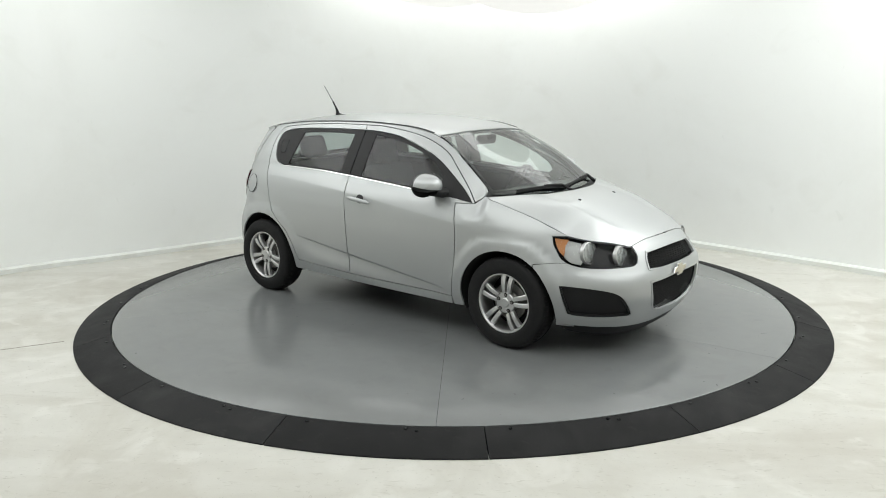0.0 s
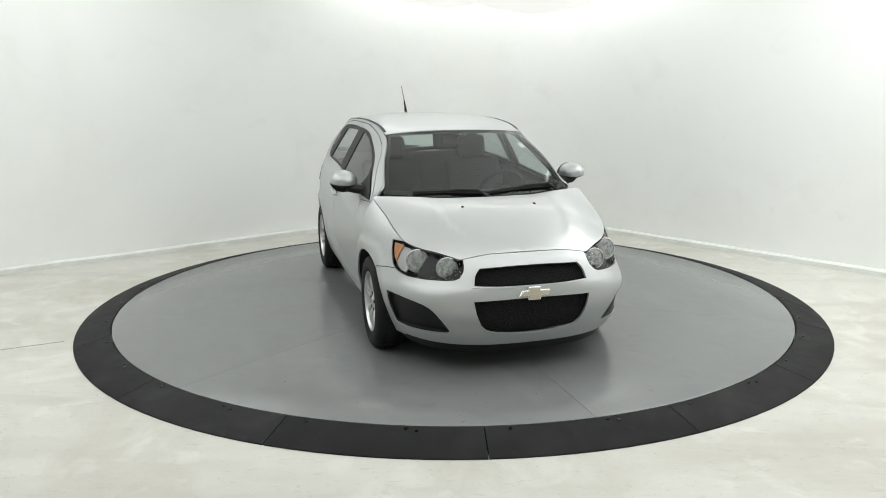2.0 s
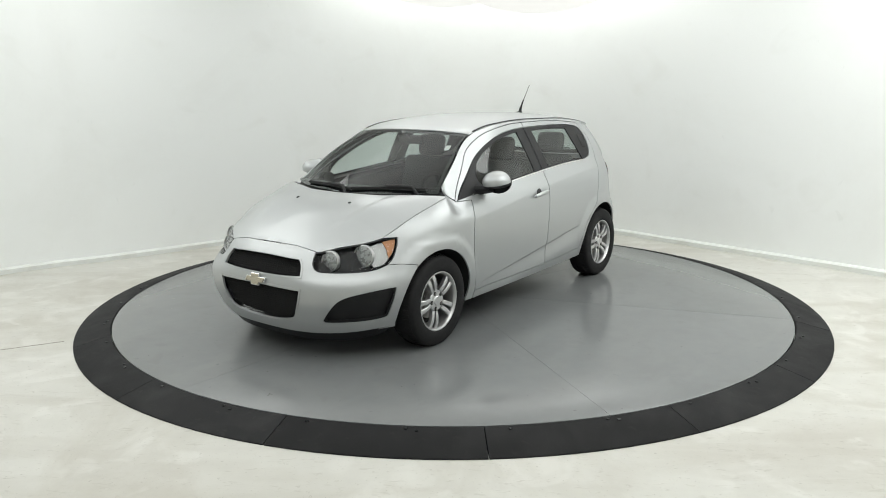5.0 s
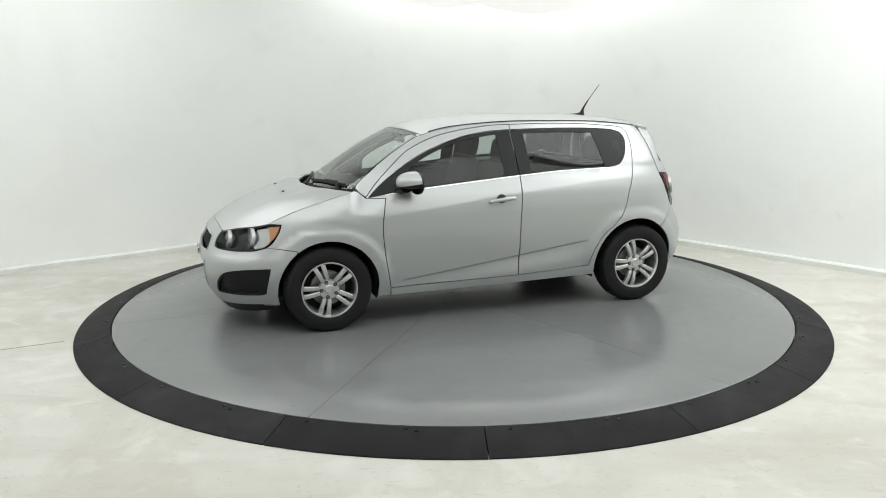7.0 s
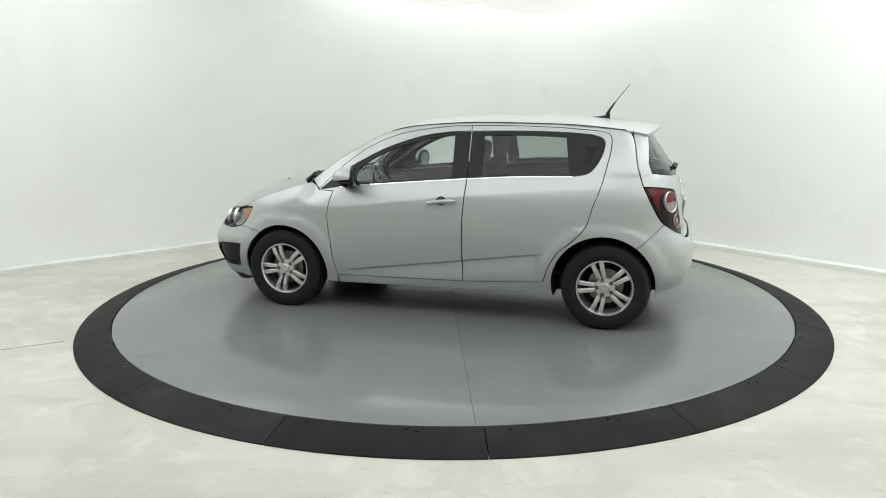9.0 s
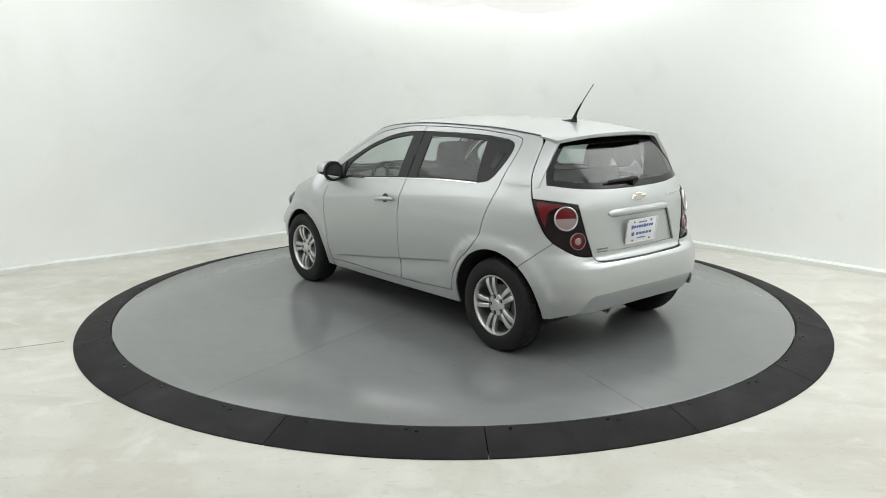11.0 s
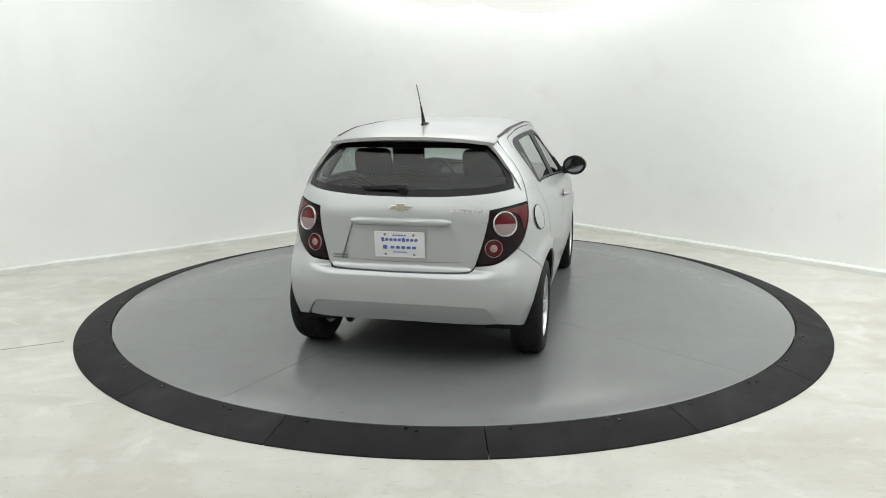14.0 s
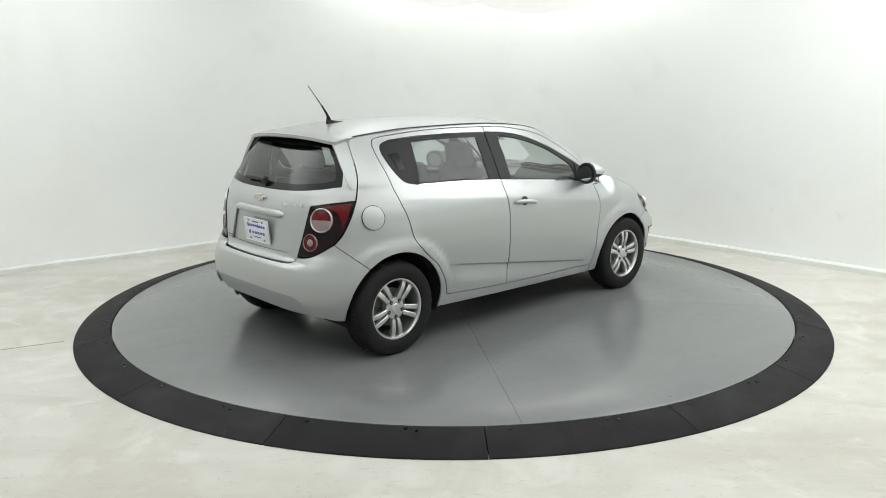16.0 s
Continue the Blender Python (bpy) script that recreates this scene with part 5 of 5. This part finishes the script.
def underbody(car):
    # dark inner shell behind the panels, with wheel housings
    bm = bmesh.new()
    box(bm, (2.85, 1.10, 0.10), pose(0.18, 0, 0.255), 0.02)
    box(bm, (1.62, 1.50, 0.10), pose(0.0, 0, 0.30), 0.02)
    part("underbody", bm, CAVITY, car, "dark underbody pan")
    for k, (ax, az, ar) in enumerate(ARCH):
        for sg in (1, -1):
            bm = bmesh.new()
            n = 24
            a0, a1 = (-12, 196) if k == 0 else (-16, 192)
            rings = []
            for i in range(n + 1):
                a = radians(a0 + (a1 - a0) * i / n)
                x, z = ax + (ar + 0.004) * math.cos(a), az + (ar + 0.004) * math.sin(a)
                yo = skin(*kx(x, z))[1] - 0.011
                rings.append([bm.verts.new((x, sg * y, z)) for y in (yo, 0.75, 0.60, 0.50)])
            for p, q in zip(rings, rings[1:]):
                for j in range(3):
                    bm.faces.new((p[j], p[j + 1], q[j + 1], q[j]))
            bm.faces.new([q[3] for q in rings])
            part("wheel_liner", bm, CAVITY, car, "black wheel arch liner", 60)
    # inner skin closes the gaps between the panels
    def runs(s0, s1, z0, z1, f=None):
        return loop([(s0, z0), ((s0 + s1) / 2, z0), (s1, z0)], [(s1, z0), (s1, z1)], [(s1, z1), ((s0 + s1) / 2, z1), (s0, z1)], [(s0, z1), (s0, z0)], n=10)
    sf, sr = kx(0.90, 0.6)[0], kx(-0.87, 0.6)[0]
    for fl in (False, True):
        panel("door_lining", skin, loop([(sf, 0.27), (sr, 0.27)], [(sr, 0.27), kx(-0.87, 0.5), kx(-1.05, 0.69), kx(-1.2, 0.74), kx(-1.42, 0.70), kx(-1.5, 0.64), kx(-1.62, 0.70)], [kx(-1.62, 0.70), kx(-1.56, 0.94), kx(-1.50, 1.04), kx(-1.0, 1.07)], [kx(-1.0, 1.07), kx(-0.2, 1.035), kx(0.6, 0.97), kx(0.95, 0.92)], [kx(0.95, 0.92), kx(1.3, 0.90), kx(1.55, 0.82)], [kx(1.55, 0.82), kx(1.60, 0.70), kx(1.46, 0.62), kx(1.25, 0.70), kx(1.05, 0.65), (sf, 0.5), (sf, 0.27)]), CAVITY, car, gap=0, off=-0.014, thick=0, step=0.06, flip=fl)
        panel("rail_lining", skin, loop([kx(0.98, 0.97), kx(0.84, 1.125), kx(0.56, 1.305), kx(0.23, 1.41), kx(-0.2, 1.452), kx(-0.9, 1.44), kx(-1.3, 1.40)], [kx(-1.3, 1.40), kx(-1.26, 1.25), kx(-1.22, 1.10)], [kx(-1.22, 1.10), kx(-1.18, 1.20), kx(-1.21, 1.33), kx(-1.12, 1.385), kx(-0.9, 1.412)], [kx(-0.9, 1.412), kx(-0.2, 1.415), kx(0.23, 1.35), kx(0.56, 1.25), kx(0.84, 1.07), kx(0.98, 0.97)]), CAVITY, car, gap=0, off=-0.014, thick=0, step=0.06, flip=fl)
        panel("rear_lining", skin, loop([kx(-1.50, 1.03), kr(0.5, 1.045), (3.0, 1.045)], [(3.0, 1.045), (3.0, 0.36)], [(3.0, 0.36), kr(0.6, 0.35), kx(-1.70, 0.33)], [kx(-1.70, 0.33), kx(-1.64, 0.6), kx(-1.50, 1.03)]), CAVITY, car, gap=0, off=-0.034, thick=0, step=0.08, flip=fl)
        panel("hood_lining", skin, loop([kx(1.62, 0.76), kf(0.6, 0.70), kf(0.4, 0.705), (0.0, 0.71)], [(0.0, 0.71), (0.0, 0.2)], [(0.0, 0.2), kf(0.6, 0.24), kx(1.66, 0.24)], [kx(1.66, 0.24), kx(1.66, 0.5), kx(1.62, 0.76)]), CAVITY, car, gap=0, off=-0.075, thick=0, step=0.08, flip=fl)
    panel("hood_insulation", hood_skin, loop([(1.34, -0.5), (1.38, 0), (1.34, 0.5)], [(1.34, 0.5), (1.15, 0.66), (1.6, 0.66), (1.8, 0.5)], [(1.8, 0.5), (1.9, 0.0), (1.8, -0.5)], [(1.8, -0.5), (1.6, -0.66), (1.15, -0.66), (1.34, -0.5)]), CAVITY, car, gap=0, off=-0.02, thick=0, step=0.08)


def interior(car):
    bm = bmesh.new()
    box(bm, (2.30, 1.34, 0.04), pose(-0.30, 0, 0.36))
    part("cabin_floor", bm, SEAT, car, "dark cabin carpet")
    bm = bmesh.new()
    rings = []
    for i in range(13):
        v = -1 + i / 6
        y = v * 0.66
        p = Vector(screen_skin(0.0, v * 0.96))
        rings.append([bm.verts.new(q) for q in ((p.x - 0.04, y, p.z - 0.035), (p.x - 0.22 + 0.05 * abs(v), y, p.z - 0.005 + 0.02 * math.sin(v * 6)), (0.84 + 0.03 * abs(v), y, 0.985), (0.74, y, 0.955), (0.70, y, 0.86), (0.80, y, 0.60), (1.15, y, 0.45))])
    for p, q in zip(rings, rings[1:]):
        for j in range(6):
            bm.faces.new((p[j], p[j + 1], q[j + 1], q[j]))
    part("dashboard", bm, DASH, car, "charcoal dashboard", 50)
    for sg in (1, -1):
        panel("door_card", skin, loop([kx(0.80, 0.35), kx(-0.8, 0.38)], [kx(-0.8, 0.38), kx(-1.15, 0.80), kx(-1.2, 1.07)], [kx(-1.2, 1.07), kx(-0.2, 1.03), kx(0.75, 0.965)], [kx(0.75, 0.965), kx(0.80, 0.35)]), SEAT, car, "dark inner door trim", gap=0, off=-0.06, thick=0.02, step=0.08, flip=sg < 0)
    # seats
    def seat_at(x, y, w, lean, hr, name="front_seat"):
        s = new(name)
        s.parent = car
        tagged(s, "charcoal cloth car seat with headrest")
        bm = bmesh.new()
        box(bm, (0.50, w, 0.16), pose(x + 0.08, y, 0.52, 0, -6), 0.05, 3)
        part("cushion", bm, SEAT, s)
        bm = bmesh.new()
        box(bm, (0.13, w, 0.62), pose(x - 0.26, y, 0.83, 0, -lean), 0.055, 3)
        part("backrest", bm, SEAT, s)
        for hy in hr:
            bm = bmesh.new()
            box(bm, (0.10, 0.26, 0.19), pose(x - 0.375, y + hy, 1.225, 0, -lean * 0.7), 0.045, 3)
            part("headrest", bm, SEAT, s)
            bm = bmesh.new()
            for d in (-0.05, 0.05):
                tube(bm, [(x - 0.335, y + hy + d, 1.08), (x - 0.365, y + hy + d, 1.18)], 0.006, 6)
            part("headrest_post", bm, STEEL, s)
    seat_at(0.12, 0.36, 0.50, 16, (0,))
    seat_at(0.12, -0.36, 0.50, 16, (0,))
    seat_at(-0.72, 0.0, 1.24, 20, (-0.38, 0.38), "rear_bench")
    # steering wheel
    bm = bmesh.new()
    m = pose(0.56, 0.36, 0.93, 0, -64, 0)
    n = 32
    rr = [[bm.verts.new(m @ Vector(((0.182 + 0.015 * math.cos(b)) * math.cos(a), (0.182 + 0.015 * math.cos(b)) * math.sin(a), 0.015 * math.sin(b)))) for b in np.linspace(0, 2 * math.pi, 9)[:-1]] for a in np.linspace(0, 2 * math.pi, n + 1)[:-1]]
    for i in range(n):
        p, q = rr[i], rr[(i + 1) % n]
        for j in range(8):
            bm.faces.new((p[j], p[(j + 1) % 8], q[(j + 1) % 8], q[j]))
    sw = part("steering_wheel", bm, BLACK, car, "black three-spoke steering wheel")
    bm = bmesh.new()
    cyl(bm, 0.07, 0.05, m @ pose(0, 0, -0.01), 24)
    for a in (0, 90, 270):
        box(bm, (0.13, 0.035, 0.02), m @ pose(0, 0, 0, 0, 0, a) @ pose(0.11, 0, -0.005), 0.006)
    cyl(bm, 0.035, 0.30, m @ pose(0, 0, -0.18), 16)
    part("wheel_boss", bm, BLACK, sw)
    bm = bmesh.new()
    box(bm, (0.03, 0.24, 0.07), pose(0.50, 0.0, 1.325, 0, 12), 0.014, 3)
    tube(bm, [(0.52, 0, 1.335), (0.56, 0, 1.365)], 0.012, 8)
    part("rear_view_mirror", bm, BLACK, car, "black inner mirror")
    bm = bmesh.new()
    box(bm, (0.42, 0.56, 0.015), pose(-0.30 - 1.02, 0, 1.02, 0, 4), 0.006)
    part("parcel_shelf", bm, SEAT, car, "dark parcel shelf")


def build_car():
    car = tagged(new("car"), "silver five-door hatchback car on the turntable", "car")
    for fl in (False, True):
        side_panels(car, fl)
    front_end(car)
    top_and_glass(car)
    rear_end(car)
    wheels(car)
    underbody(car)
    interior(car)
    return car


build_room()
hanging_lamp(0.92, 2.1, 2.50, 0.85, 0.35)
hanging_lamp(-0.05, 2.6, 2.62, 0.85, 0.35)
disc = turntable()
for i in range(16):
    a = -86.5 + 22.5 * i
    r = tagged(new("rubber_ramp"), "black rubber ramp segment round the turntable", "ramp", "ramp ring")
    part("wedge", ramp_piece(a, a + 22.5), RAMP, r)
    for da, rad in ((2.8, 2.745), (14.0, 2.74), (15.2, 2.757)):
        bm = bmesh.new()
        cyl(bm, 0.010, 0.004, pose(rad * math.cos(radians(a + da)), rad * math.sin(radians(a + da)), -(rad - DISC_R - 0.03) * 0.195 + 0.001, 0, 0, a), 10)
        part("bolt", bm, GLOSSBLACK, r)
car = build_car()


# ---- what moves ----
CAR_AT = (-0.0771, -0.0875)


def motions():
    times = [i * 0.5 for i in range(33)]
    walk(disc, [(t, pose(0, 0, 0, 0, 0, TURN0 + RATE * t)) for t in times])
    walk(car, [(t, pose(0, 0, 0, 0, 0, TURN0 + RATE * t) @ pose(CAR_AT[0], CAR_AT[1], 0)) for t in times])


motions()
